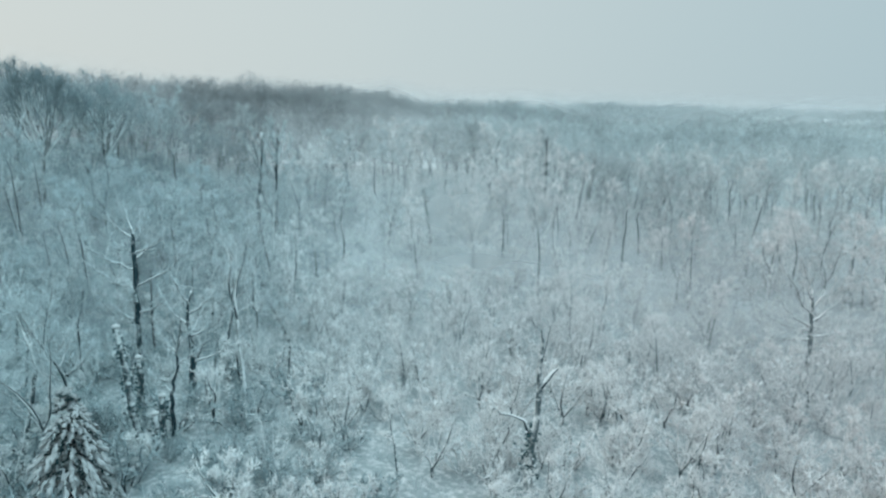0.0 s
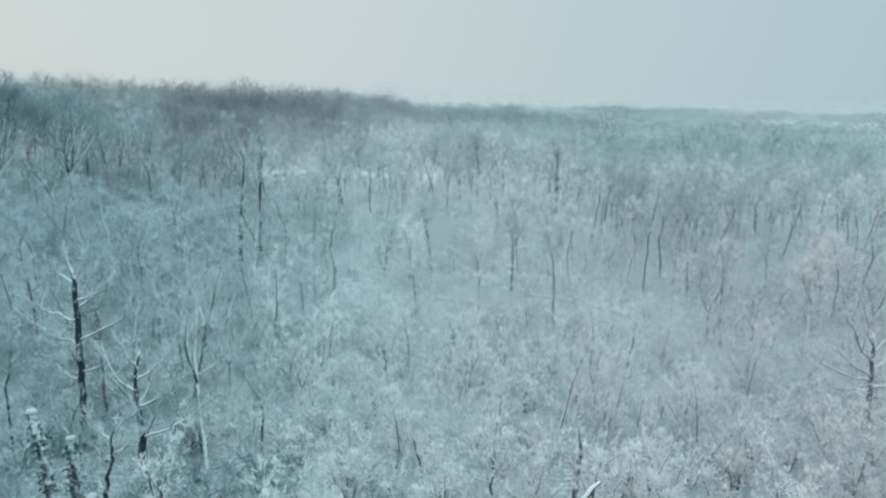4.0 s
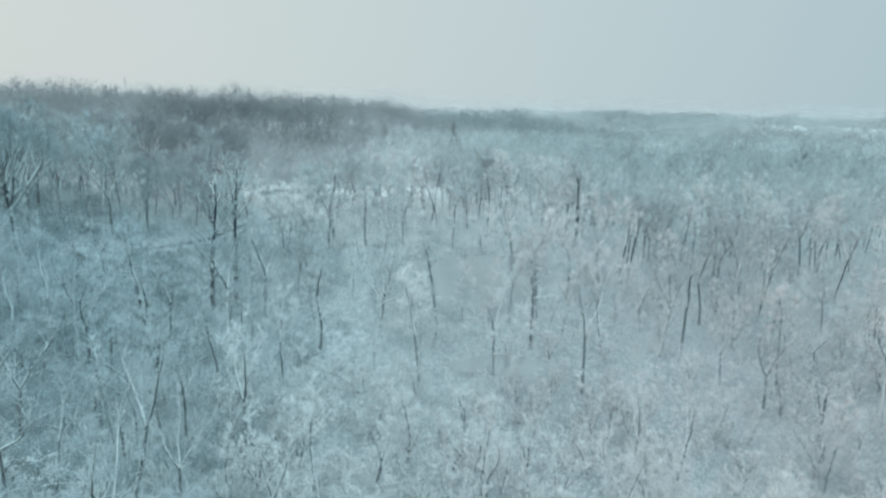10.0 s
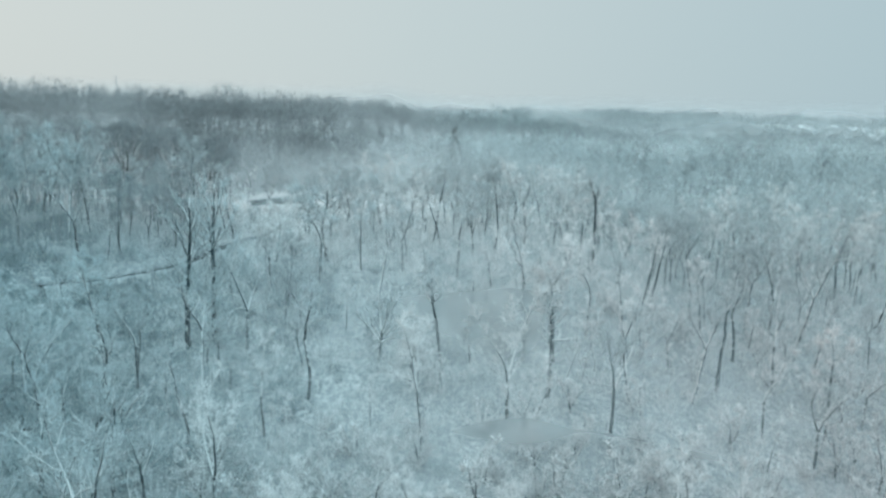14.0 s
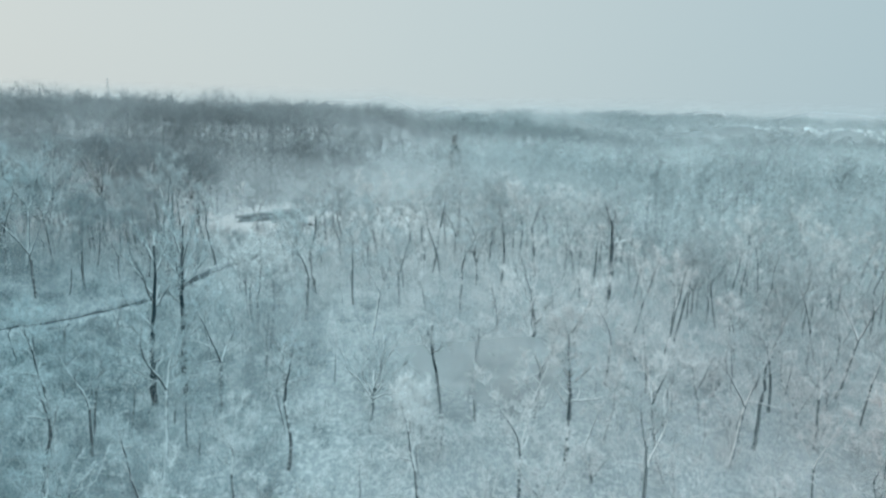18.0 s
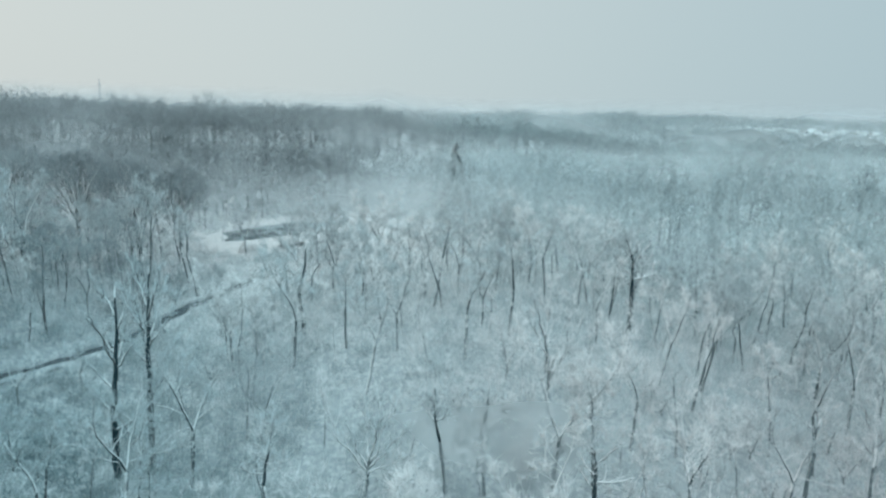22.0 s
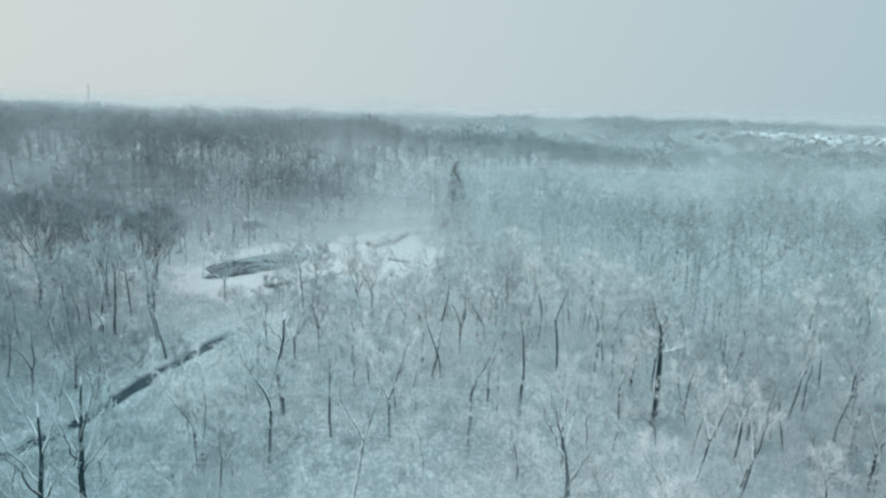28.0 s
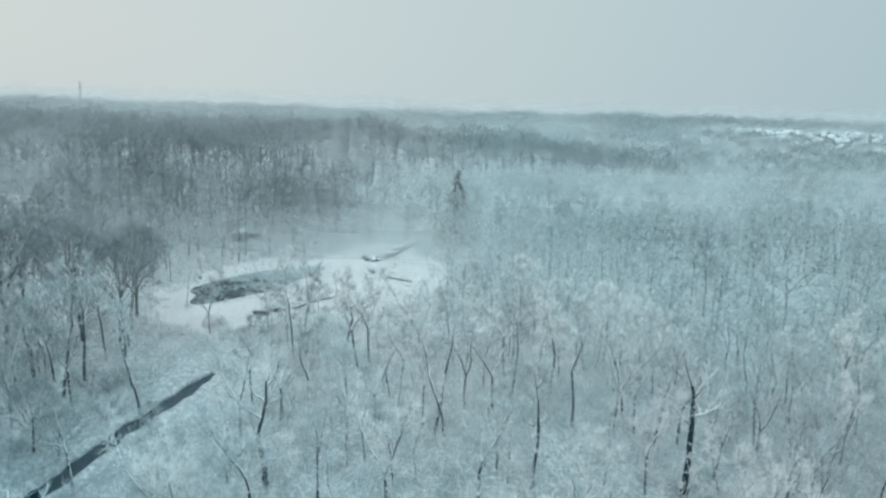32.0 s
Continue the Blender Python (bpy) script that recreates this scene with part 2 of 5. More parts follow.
def mist_material():
    """Thin drifting ice mist: mostly clear, scattering what light it meets; it thins upward and comes in wisps."""
    m = bpy.data.materials.new("ice_mist")
    m.use_nodes = True
    nt = m.node_tree
    nt.nodes.clear()
    n = noise_node(nt, 0.011, 3, rough=0.45)
    uv = nt.nodes.new("ShaderNodeUVMap")
    sep = nt.nodes.new("ShaderNodeSeparateXYZ")
    nt.links.new(uv.outputs["UV"], sep.inputs[0])
    wisp = ramp_node(nt, n.outputs["Fac"], [(0.3, 0.35), (0.7, 1.0)])
    up = ramp_node(nt, sep.outputs["Y"], [(0.0, 0.72), (0.42, 0.88), (0.7, 0.55), (0.95, 0.0)])
    info = nt.nodes.new("ShaderNodeObjectInfo")
    sc = nt.nodes.new("ShaderNodeSeparateColor")
    nt.links.new(info.outputs["Color"], sc.inputs["Color"])
    geo = nt.nodes.new("ShaderNodeNewGeometry")
    where = nt.nodes.new("ShaderNodeSeparateXYZ")
    nt.links.new(geo.outputs["Position"], where.inputs[0])
    east = nt.nodes.new("ShaderNodeMapRange")
    east.inputs["From Min"].default_value, east.inputs["From Max"].default_value = -40, 70
    nt.links.new(where.outputs["X"], east.inputs["Value"])
    thick = nt.nodes.new("ShaderNodeMath")
    thick.operation = "MULTIPLY_ADD"
    nt.links.new(east.outputs["Result"], thick.inputs[0])
    nt.links.new(sc.outputs["Blue"], thick.inputs[1])
    thick.inputs[2].default_value = 1.0
    a = math_node(nt, "MULTIPLY", math_node(nt, "MULTIPLY", math_node(nt, "MULTIPLY", wisp, up), sc.outputs["Red"]), thick.outputs["Value"])
    clear = nt.nodes.new("ShaderNodeBsdfTransparent")
    one, two = nt.nodes.new("ShaderNodeBsdfDiffuse"), nt.nodes.new("ShaderNodeBsdfTranslucent")
    pale = nt.nodes.new("ShaderNodeVectorMath")
    pale.operation = "SCALE"
    pale.inputs[0].default_value = (0.96, 0.975, 0.985)
    nt.links.new(sc.outputs["Green"], pale.inputs["Scale"])
    for nd in (one, two):
        nt.links.new(pale.outputs["Vector"], nd.inputs["Color"])
    half, mix, out = nt.nodes.new("ShaderNodeMixShader"), nt.nodes.new("ShaderNodeMixShader"), nt.nodes.new("ShaderNodeOutputMaterial")
    nt.links.new(one.outputs[0], half.inputs[1])
    nt.links.new(two.outputs[0], half.inputs[2])
    nt.links.new(a, mix.inputs["Fac"])
    nt.links.new(clear.outputs[0], mix.inputs[1])
    nt.links.new(half.outputs[0], mix.inputs[2])
    nt.links.new(mix.outputs[0], out.inputs["Surface"])
    return m


M_WATER, M_MIST = water_material(), mist_material()


# ---- mesh helpers ----
def S(a, b, v):
    t = np.clip((v - a) / (b - a), 0, 1)
    return t * t * (3 - 2 * t)


def mesh_of(name, chunks, mat):
    """One triangle mesh from (verts, faces) chunks."""
    vs, fs, k = [], [], 0
    for v, f in chunks:
        vs.append(v)
        fs.append(f + k)
        k += len(v)
    v, f = np.concatenate(vs), np.concatenate(fs)
    me = bpy.data.meshes.new(name)
    me.vertices.add(len(v))
    me.vertices.foreach_set("co", v.astype(np.float32).ravel())
    me.loops.add(f.size)
    me.loops.foreach_set("vertex_index", f.astype(np.int32).ravel())
    me.polygons.add(len(f))
    me.polygons.foreach_set("loop_start", np.arange(0, f.size, 3, dtype=np.int32))
    me.update(calc_edges=True)
    me.materials.append(mat)
    return me


def tube(pts, radii, sides, cap=None):
    """A tapering tube along pts; a zero end radius makes a point."""
    pts = np.asarray(pts, float)
    n = len(pts)
    d = np.gradient(pts, axis=0)
    d /= np.linalg.norm(d, axis=1, keepdims=True) + 1e-9
    ref = np.array([0.31, 0.95, 0.02]) if abs(d[0][2]) > 0.7 else np.array([0, 0, 1.0])
    u = np.cross(d, ref)
    u /= np.linalg.norm(u, axis=1, keepdims=True) + 1e-9
    w = np.cross(d, u)
    a = np.arange(sides) * 2 * np.pi / sides
    ring = np.cos(a)[None, :, None] * u[:, None, :] + np.sin(a)[None, :, None] * w[:, None, :]
    v = (pts[:, None, :] + ring * np.asarray(radii, float)[:, None, None]).reshape(-1, 3)
    i, j = np.meshgrid(np.arange(n - 1), np.arange(sides), indexing="ij")
    i, j = i.ravel(), j.ravel()
    p, q = i * sides + j, i * sides + (j + 1) % sides
    f = np.concatenate([np.stack([p, p + sides, q], 1), np.stack([q, p + sides, q + sides], 1)])
    if cap:
        top = (n - 1) * sides
        f = np.concatenate([f, np.array([[top, top + k + 1, top + k] for k in range(1, sides - 1)])])
    return v, f


def slivers(base, way, length, width, rng, flat=False):
    """Many fine twigs at once: three-sided spikes from base along way, or single blades where flat."""
    n = len(base)
    r = rng.normal(size=(n, 3))
    u = np.cross(way, r)
    u /= np.linalg.norm(u, axis=1, keepdims=True) + 1e-9
    w = np.cross(way, u)
    tip = base + way * length[:, None] + np.array([0, 0, 1.0]) * (0.12 * length)[:, None]
    if flat:
        v = np.stack([base - u * (width / 2)[:, None], base + u * (width / 2)[:, None], tip], 1).reshape(-1, 3)
        return v, np.arange(n * 3).reshape(-1, 3)
    out = [base + (math.cos(k * 2.0944) * u + math.sin(k * 2.0944) * w) * (width / 2)[:, None] for k in range(3)] + [tip]
    v = np.stack(out, 1).reshape(-1, 3)
    o = np.arange(n)[:, None] * 4
    return v, np.concatenate([o + np.array([[0, 1, 3]]), o + np.array([[1, 2, 3]]), o + np.array([[2, 0, 3]])])


def unit(v):
    return v / (np.linalg.norm(v, axis=-1, keepdims=True) + 1e-9)


def bough(rng, start, way, length, r0, n, up, wob):
    """A wandering polyline that bends upward by up."""
    pts, d = [np.array(start, float)], unit(np.array(way, float))
    for k in range(n):
        d = unit(d + rng.normal(size=3) * wob + np.array([0, 0, up]))
        pts.append(pts[-1] + d * length / n)
    return np.array(pts), np.linspace(r0, r0 * 0.3, n + 1)


def tree_chunks(seed, height, r0, fork, limbs, spread, twigs, twig_len, twig_w, sides=7, lean=0.03, shoots=3, flat=False):
    """Trunk-and-limb chunks and twig chunks of a broadleaf tree. fork: where the crown begins, as a share of the height."""
    rng = np.random.default_rng(seed)
    wood, fine = [], []
    trunk, rr = bough(rng, (0, 0, -0.6), (lean * rng.normal(), lean * rng.normal(), 1), height * 0.8, r0, 7, 0.05, 0.05)
    rr = np.linspace(r0, r0 * 0.28, 8)
    rr[0] *= 1.35
    bole = [tube(trunk, rr, sides)]
    lines = [(trunk[4:], 1.0)]
    for k in range(limbs):
        s = fork + (1 - fork) * (k + rng.uniform(0, 0.8)) / limbs * 0.95
        f = min(s * 7 / 0.8 * 0.8, 6.9)
        i = int(f)
        at = trunk[i] + (trunk[i + 1] - trunk[i]) * (f - i)
        a = k * 2.4 + rng.uniform(-0.5, 0.5)
        steep = rng.uniform(0.45, 1.1)
        way = np.array([math.cos(a), math.sin(a), steep])
        ln = height * spread * (1.1 - 0.55 * (k / limbs)) * rng.uniform(0.7, 1.15)
        pts, rad = bough(rng, at, way, ln, rr[i] * rng.uniform(0.4, 0.6), 5, 0.12, 0.13)
        wood.append(tube(pts, rad, max(4, sides - 2)))
        lines.append((pts[1:], 0.8))
        for q in range(shoots):
            g = rng.integers(1, 5)
            d = unit(pts[min(g + 1, 5)] - pts[g]) + rng.normal(size=3) * 0.55 + np.array([0, 0, 0.25])
            p2, r2 = bough(rng, pts[g], d, ln * rng.uniform(0.35, 0.65), rad[g] * 0.55, 3, 0.1, 0.16)
            wood.append(tube(p2, r2, 3))
            lines.append((p2, 1.0))
    # twigs along every bough, denser to the ends
    total = sum(len(p) * wgt for p, wgt in lines)
    for p, wgt in lines:
        n = max(3, int(twigs * len(p) * wgt / total))
        f = rng.uniform(0.15, 0.999, n) ** 0.8 * (len(p) - 1)
        i = f.astype(int)
        base = p[i] + (p[i + 1] - p[i]) * (f - i)[:, None]
        d = unit(unit(p[i + 1] - p[i]) * 0.7 + rng.normal(size=(n, 3)) * 0.75 + np.array([0, 0, 0.3]))
        ln = twig_len * rng.uniform(0.5, 1.3, n)
        fine.append(slivers(base, d, ln, twig_w * rng.uniform(0.7, 1.2, n), rng, flat))
        # side twigs
        d2 = unit(d + rng.normal(size=(n, 3)) * 0.7)
        fine.append(slivers(base + d * (ln * rng.uniform(0.3, 0.8, n))[:, None], d2, ln * 0.6, twig_w * 0.8 * np.ones(n), rng, True))
    return bole, wood, fine


def dome_chunks(seed, height, r0, limbs, wide, twigs, twig_len, twig_w, sides=7, shoots=3, flat=False, inner=0.3, droop=1.75, fill=0, crown=0.60):
    """A broad old tree: a short bole that opens into a fan of limbs, whose twigs make a rounded dome."""
    rng = np.random.default_rng(seed)
    split = height * rng.uniform(0.40, 0.52)
    tilt = rng.normal(size=2) * 0.03 * height
    bole_line = np.array([(tilt[0] * q, tilt[1] * q, -0.6 + (split + 0.6) * q) + rng.normal(size=3) * 0.006 * height * (0 < q < 1) for q in np.linspace(0, 1, 6)])
    bole = [tube(bole_line, r0 * np.array([1.4, 1.0, 0.93, 0.86, 0.8, 0.72]), sides)]
    middle, size = np.array([tilt[0] * 1.2, tilt[1] * 1.2, height * crown]), np.array([height * wide, height * wide * rng.uniform(0.85, 1.1), height * (0.98 - crown)])
    wood, fine, lines = [], [], []

    def on_dome(a, th, share):
        return middle + size * np.array([math.cos(a) * math.sin(th), math.sin(a) * math.sin(th), math.cos(th)]) * share

    def limb(start, end, rad, n, sd, sway):
        lift = np.array([0, 0, np.linalg.norm(end - start) * 0.16])
        q = np.linspace(0, 1, n + 1)[:, None]
        p = start + (end - start) * q + lift * np.sin(q * np.pi * 0.9) * rng.uniform(-0.6, 1.0)
        p[1:-1] += rng.normal(size=(n - 1, 3)) * sway * height
        wood.append(tube(p, np.linspace(rad, rad * 0.25, n + 1), sd))
        lines.append(p)
        return p
    for k in range(limbs):
        a = k * 2.4 + rng.uniform(-0.4, 0.4)
        th = math.sqrt((k + 0.5) / limbs) * droop
        f = rng.uniform(0.62, 1.0) if th > 0.9 else 1.0
        start = bole_line[0] + (bole_line[-1] - bole_line[0]) * f
        p = limb(start, on_dome(a, th, rng.uniform(0.88, 0.98)), r0 * rng.uniform(0.26, 0.44), 5, max(3, sides - 2), 0.009)
        for q in range(shoots):
            g = int(rng.integers(1, 4))
            limb(p[g], on_dome(a + rng.uniform(-0.7, 0.7), max(0.05, th + rng.uniform(-0.5, 0.35)), rng.uniform(0.82, 0.98)), r0 * 0.2, 4, 3, 0.008)
    each = max(3, twigs // len(lines))
    for p in lines:
        n = len(p) - 1
        f = (inner + (0.999 - inner) * rng.uniform(0, 1, each) ** 0.7) * n
        i = f.astype(int)
        base = p[i] + (p[i + 1] - p[i]) * (f - i)[:, None]
        d = unit(unit(base - middle + np.array([0, 0, 0.25 * height])) * 0.8 + rng.normal(size=(each, 3)) * 0.6)
        ln = twig_len * rng.uniform(0.5, 1.3, each)
        fine.append(slivers(base, d, ln, twig_w * rng.uniform(0.7, 1.2, each), rng, flat))
        d2 = unit(d + rng.normal(size=(each, 3)) * 0.7)
        fine.append(slivers(base + d * (ln * rng.uniform(0.3, 0.8, each))[:, None], d2, ln * 0.7, twig_w * 0.8 * np.ones(each), rng, True))
    if fill:
        a, c = rng.uniform(0, 6.283, fill), rng.uniform(math.cos(min(droop, 1.5)), 1, fill)
        sn = np.sqrt(1 - c * c)
        lobe = 0.94 + 0.07 * np.sin(3 * a + rng.uniform(0, 6)) * np.sin(5 * c + rng.uniform(0, 6)) + 0.05 * np.sin(7 * a + 3 * c)
        way = np.stack([np.cos(a) * sn, np.sin(a) * sn, c], 1)
        base = middle + size * way * (lobe * rng.uniform(0.72, 1.0, fill) ** 0.6)[:, None]
        d = unit(way * 0.7 + rng.normal(size=(fill, 3)) * 0.6 + np.array([0, 0, 0.25]))
        fine.append(slivers(base, d, twig_len * rng.uniform(0.5, 1.2, fill), twig_w * rng.uniform(0.6, 1.0, fill), rng, True))
    return bole, wood, fine


def wild_chunks(seed, height, r0, fork, limbs, spread, twigs, twig_len, twig_w, sides=7, leaders=1, lean=0.04, flat=False, crook=0.17, load=1.4):
    """A crooked broadleaf tree: a bole that divides into leaders, limbs that wander, two finer orders of branches and twigs at the ends."""
    rng = np.random.default_rng(seed)
    wood, fine, lines = [], [], []
    low, _ = bough(rng, (0, 0, -0.6), (lean * rng.normal(), lean * rng.normal(), 1), fork * height + 0.6, r0, 5, 0.02, 0.06)
    bole = [tube(low, r0 * np.array([1.4, 1.0, 0.95, 0.9, 0.86, 0.8]), sides)]
    stems = []
    turn = rng.uniform(0, 6.283)
    for k in range(leaders):
        a = turn + k * 6.283 / leaders + rng.uniform(-0.4, 0.4)
        out = (0.12 if leaders == 1 else rng.uniform(0.35, 0.6))
        r = r0 * (0.8 if leaders == 1 else 0.62)
        p, q = bough(rng, low[-1], (out * math.cos(a), out * math.sin(a), 1), height * (1 - fork) * rng.uniform(0.84, 1.0), r, 7, 0.06, 0.10 if leaders == 1 else 0.14)
        q = np.linspace(r, r * 0.16, 8)
        bole.append(tube(p[:5], q[:5], max(4, sides - 1)))
        wood.append(tube(p[4:], q[4:], 4))
        stems.append((p, q))
        lines.append((p[3:], 1.0))
    if rng.uniform() < 0.7:
        a, g = rng.uniform(0, 6.283), int(rng.integers(2, 5))
        p, q = bough(rng, low[g], (math.cos(a), math.sin(a), 0.5), height * 0.1 * rng.uniform(0.5, 1.3), r0 * 0.22, 3, 0.0, 0.2)
        bole.append(tube(p, q, 4))
    for k in range(limbs):
        p, q = stems[k % leaders]
        s = (k // leaders + rng.uniform(0.1, 0.9)) / (limbs / leaders)
        f = s * 6.6
        i = int(f)
        at = p[i] + (p[i + 1] - p[i]) * (f - i)
        a = turn + k * 2.4 + rng.uniform(-0.6, 0.6)
        way = np.array([math.cos(a), math.sin(a), rng.uniform(0.2, 0.75) + 0.45 * s])
        ln = height * spread * (1.05 - 0.62 * s) * rng.uniform(0.6, 1.2)
        lp, lr = bough(rng, at, way, ln, q[i] * rng.uniform(0.42, 0.62), 6, 0.05, crook)
        wood.append(tube(lp, lr * np.linspace(1.0, load, len(lr)), 4))
        lines.append((lp[2:], 0.7))
        for _ in range(4):
            g = int(rng.integers(1, 6))
            d = unit(lp[g + 1] - lp[g]) * 0.75 + rng.normal(size=3) * 0.5 + np.array([0, 0, 0.2])
            sp, sr = bough(rng, lp[g], d, ln * rng.uniform(0.28, 0.55) * (1.15 - 0.09 * g), lr[g] * 0.55, 4, 0.05, crook * 1.1)
            wood.append(tube(sp, sr * load, 4))
            lines.append((sp[1:], 1.0))
            for _ in range(2):
                g2 = int(rng.integers(1, 4))
                d = unit(sp[g2 + 1] - sp[g2]) * 0.7 + rng.normal(size=3) * 0.5 + np.array([0, 0, 0.15])
                tp, tr = bough(rng, sp[g2], d, ln * rng.uniform(0.14, 0.28), sr[g2] * 0.6, 2, 0.03, 0.15)
                wood.append(tube(tp, tr * load, 3))
                lines.append((tp, 0.9))
    total = sum(len(p) * wgt for p, wgt in lines)
    for p, wgt in lines:
        n = max(2, int(twigs * len(p) * wgt / total))
        f = rng.uniform(0.1, 0.999, n) ** 0.8 * (len(p) - 1)
        i = f.astype(int)
        base = p[i] + (p[i + 1] - p[i]) * (f - i)[:, None]
        d = unit(unit(p[i + 1] - p[i]) * 0.6 + rng.normal(size=(n, 3)) * 0.65 + np.array([0, 0, 0.2]))
        ln = twig_len * rng.uniform(0.4, 1.3, n)
        fine.append(slivers(base, d, ln, twig_w * rng.uniform(0.6, 1.2, n), rng, flat))
        d2 = unit(d + rng.normal(size=(n, 3)) * 0.7)
        fine.append(slivers(base + d * (ln * rng.uniform(0.3, 0.8, n))[:, None], d2, ln * 0.65, twig_w * 0.8 * np.ones(n), rng, True))
    return bole, wood, fine


def shrub_chunks(seed, height, stems, twigs, twig_len, twig_w, flat=False):
    rng = np.random.default_rng(seed)
    wood, fine = [], []
    for k in range(stems):
        a = rng.uniform(0, 6.283)
        way = np.array([math.cos(a) * 0.6, math.sin(a) * 0.6, rng.uniform(0.7, 1.5)])
        p, r = bough(rng, (math.cos(a) * 0.3, math.sin(a) * 0.3, -0.3), way, height * rng.uniform(0.7, 1.1), 0.1, 4, -0.02, 0.22)
        wood.append(tube(p, r, 4))
        n = twigs // stems
        f = rng.uniform(0.1, 0.999, n) ** 0.7 * 4
        i = f.astype(int)
        base = p[i] + (p[i + 1] - p[i]) * (f - i)[:, None]
        d = unit(unit(p[i + 1] - p[i]) * 0.4 + rng.normal(size=(n, 3)) * 0.8 + np.array([0, 0, 0.15]))
        ln = twig_len * rng.uniform(0.5, 1.3, n)
        fine.append(slivers(base, d, ln, twig_w * rng.uniform(0.7, 1.2, n), rng, flat))
        d2 = unit(d + rng.normal(size=(n, 3)) * 0.8)
        fine.append(slivers(base + d * (ln * rng.uniform(0.3, 0.9, n))[:, None], d2, ln * 0.6, twig_w * 0.8 * np.ones(n), rng, True))
    return wood, fine


def part(name, me, parent, label=""):
    ob = new(name, me)
    ob.parent = parent
    if label:
        ob["label"] = label
    return ob


def thing(name, label, category, group=""):
    return tagged(new(name), label, category, group)


# ---- the ground ----
def ground(x, y):
    z = -38 + 21 * S(112, 215, y)
    z = z + 17 * S(-50, -105, x) * (1 - S(165, 235, y)) * S(20, 120, y)
    z = z - 9 * S(12, 65, x) * (1 - S(230, 330, y))
    z = z + (17 * S(-15, -80, x) * (1 - S(480, 900, y)) + 8) * S(345, 430, y) + (27 + 6 * S(0, 300, x)) * S(520, 1000, y)
    z = z + 10 * S(440, 540, y) * (1 - S(600, 720, y)) * S(-90, -40, x) * (1 - S(60, 150, x))
    z = z + 1.2 * np.sin(x * 0.045 + 1.3) * np.sin(y * 0.038) + 0.5 * np.sin(x * 0.13 + y * 0.05) * np.sin(y * 0.11 - x * 0.03)
    return z


POND, POND_WAY = (-61.5, 300.0), (0.49, 0.872)
DITCH = [(-51.6, 235.5), (-55.6, 217.5), (-60.0, 199.0), (-64.8, 187.0), (-70.5, 176.0), (-77.0, 168.0)]


def pond_reach(x, y):
    """Below 1 inside the pond's uneven oval."""
    dx, dy = x - POND[0], y - POND[1]
    a, b = dx * POND_WAY[0] + dy * POND_WAY[1], dx * POND_WAY[1] - dy * POND_WAY[0]
    ang = np.arctan2(b / 10, a / 25)
    return np.hypot(a / 25, b / 10) / (1 + 0.10 * np.sin(3 * ang + 0.6) + 0.06 * np.sin(5 * ang))


def ditch_off(x, y):
    """Distance from the ditch's middle line."""
    best = np.full(np.shape(x), 1e9)
    for (ax, ay), (bx, by) in zip(DITCH, DITCH[1:]):
        dx, dy = bx - ax, by - ay
        t = np.clip(((x - ax) * dx + (y - ay) * dy) / (dx * dx + dy * dy), 0, 1)
        best = np.minimum(best, np.hypot(x - ax - t * dx, y - ay - t * dy))
    return best


POND_LEVEL = float(ground(np.float64(POND[0]), np.float64(POND[1]))) - 0.75


def surface(x, y):
    """The ground with the pond's bed and the ditch cut into it."""
    z = ground(x, y)
    r = pond_reach(x, y)
    z = z + (POND_LEVEL - z) * (1 - S(1.0, 2.1, r)) - 1.0 * (1 - S(0.75, 1.05, r)) + 0.35 * (1 - S(1.05, 1.5, r)) * S(0.95, 1.05, r)
    z = z - 2.4 * (1 - S(2.2, 3.8, ditch_off(x, y)))
    return z


def glade(x, y):
    """True on the open snow round the pond, in the glade behind it and in a gap on the slope."""
    a = ((x + 61) / 18) ** 2 + ((y - 294) / 40) ** 2
    b = ((x + 30) / 24) ** 2 + ((y - 318) / 42) ** 2
    c = ((x + 185) / 16) ** 2 + ((y - 375) / 16) ** 2
    return (a < 1) | (b < 1) | (c < 1)


def clearing(x, y):
    """True where no trees stand, but those set one by one."""
    if np.ndim(x) == 0 and ((x + 88) / 30) ** 2 + ((y - 249) / 21) ** 2 < 1:
        return True
    d = ((x + 48) / 12) ** 2 + ((y - 232) / 18) ** 2
    return glade(x, y) | (d < 1) | (ditch_off(x, y) < 2.5)


def before_ditch(x, y):
    """True on the near side of the ditch, where few trees stand."""
    return any(ditch_off(np.float64(x - 0.42 * s), np.float64(y + 0.9 * s)) < 5.0 for s in (0, 4, 8, 12, 16, 20, 24))


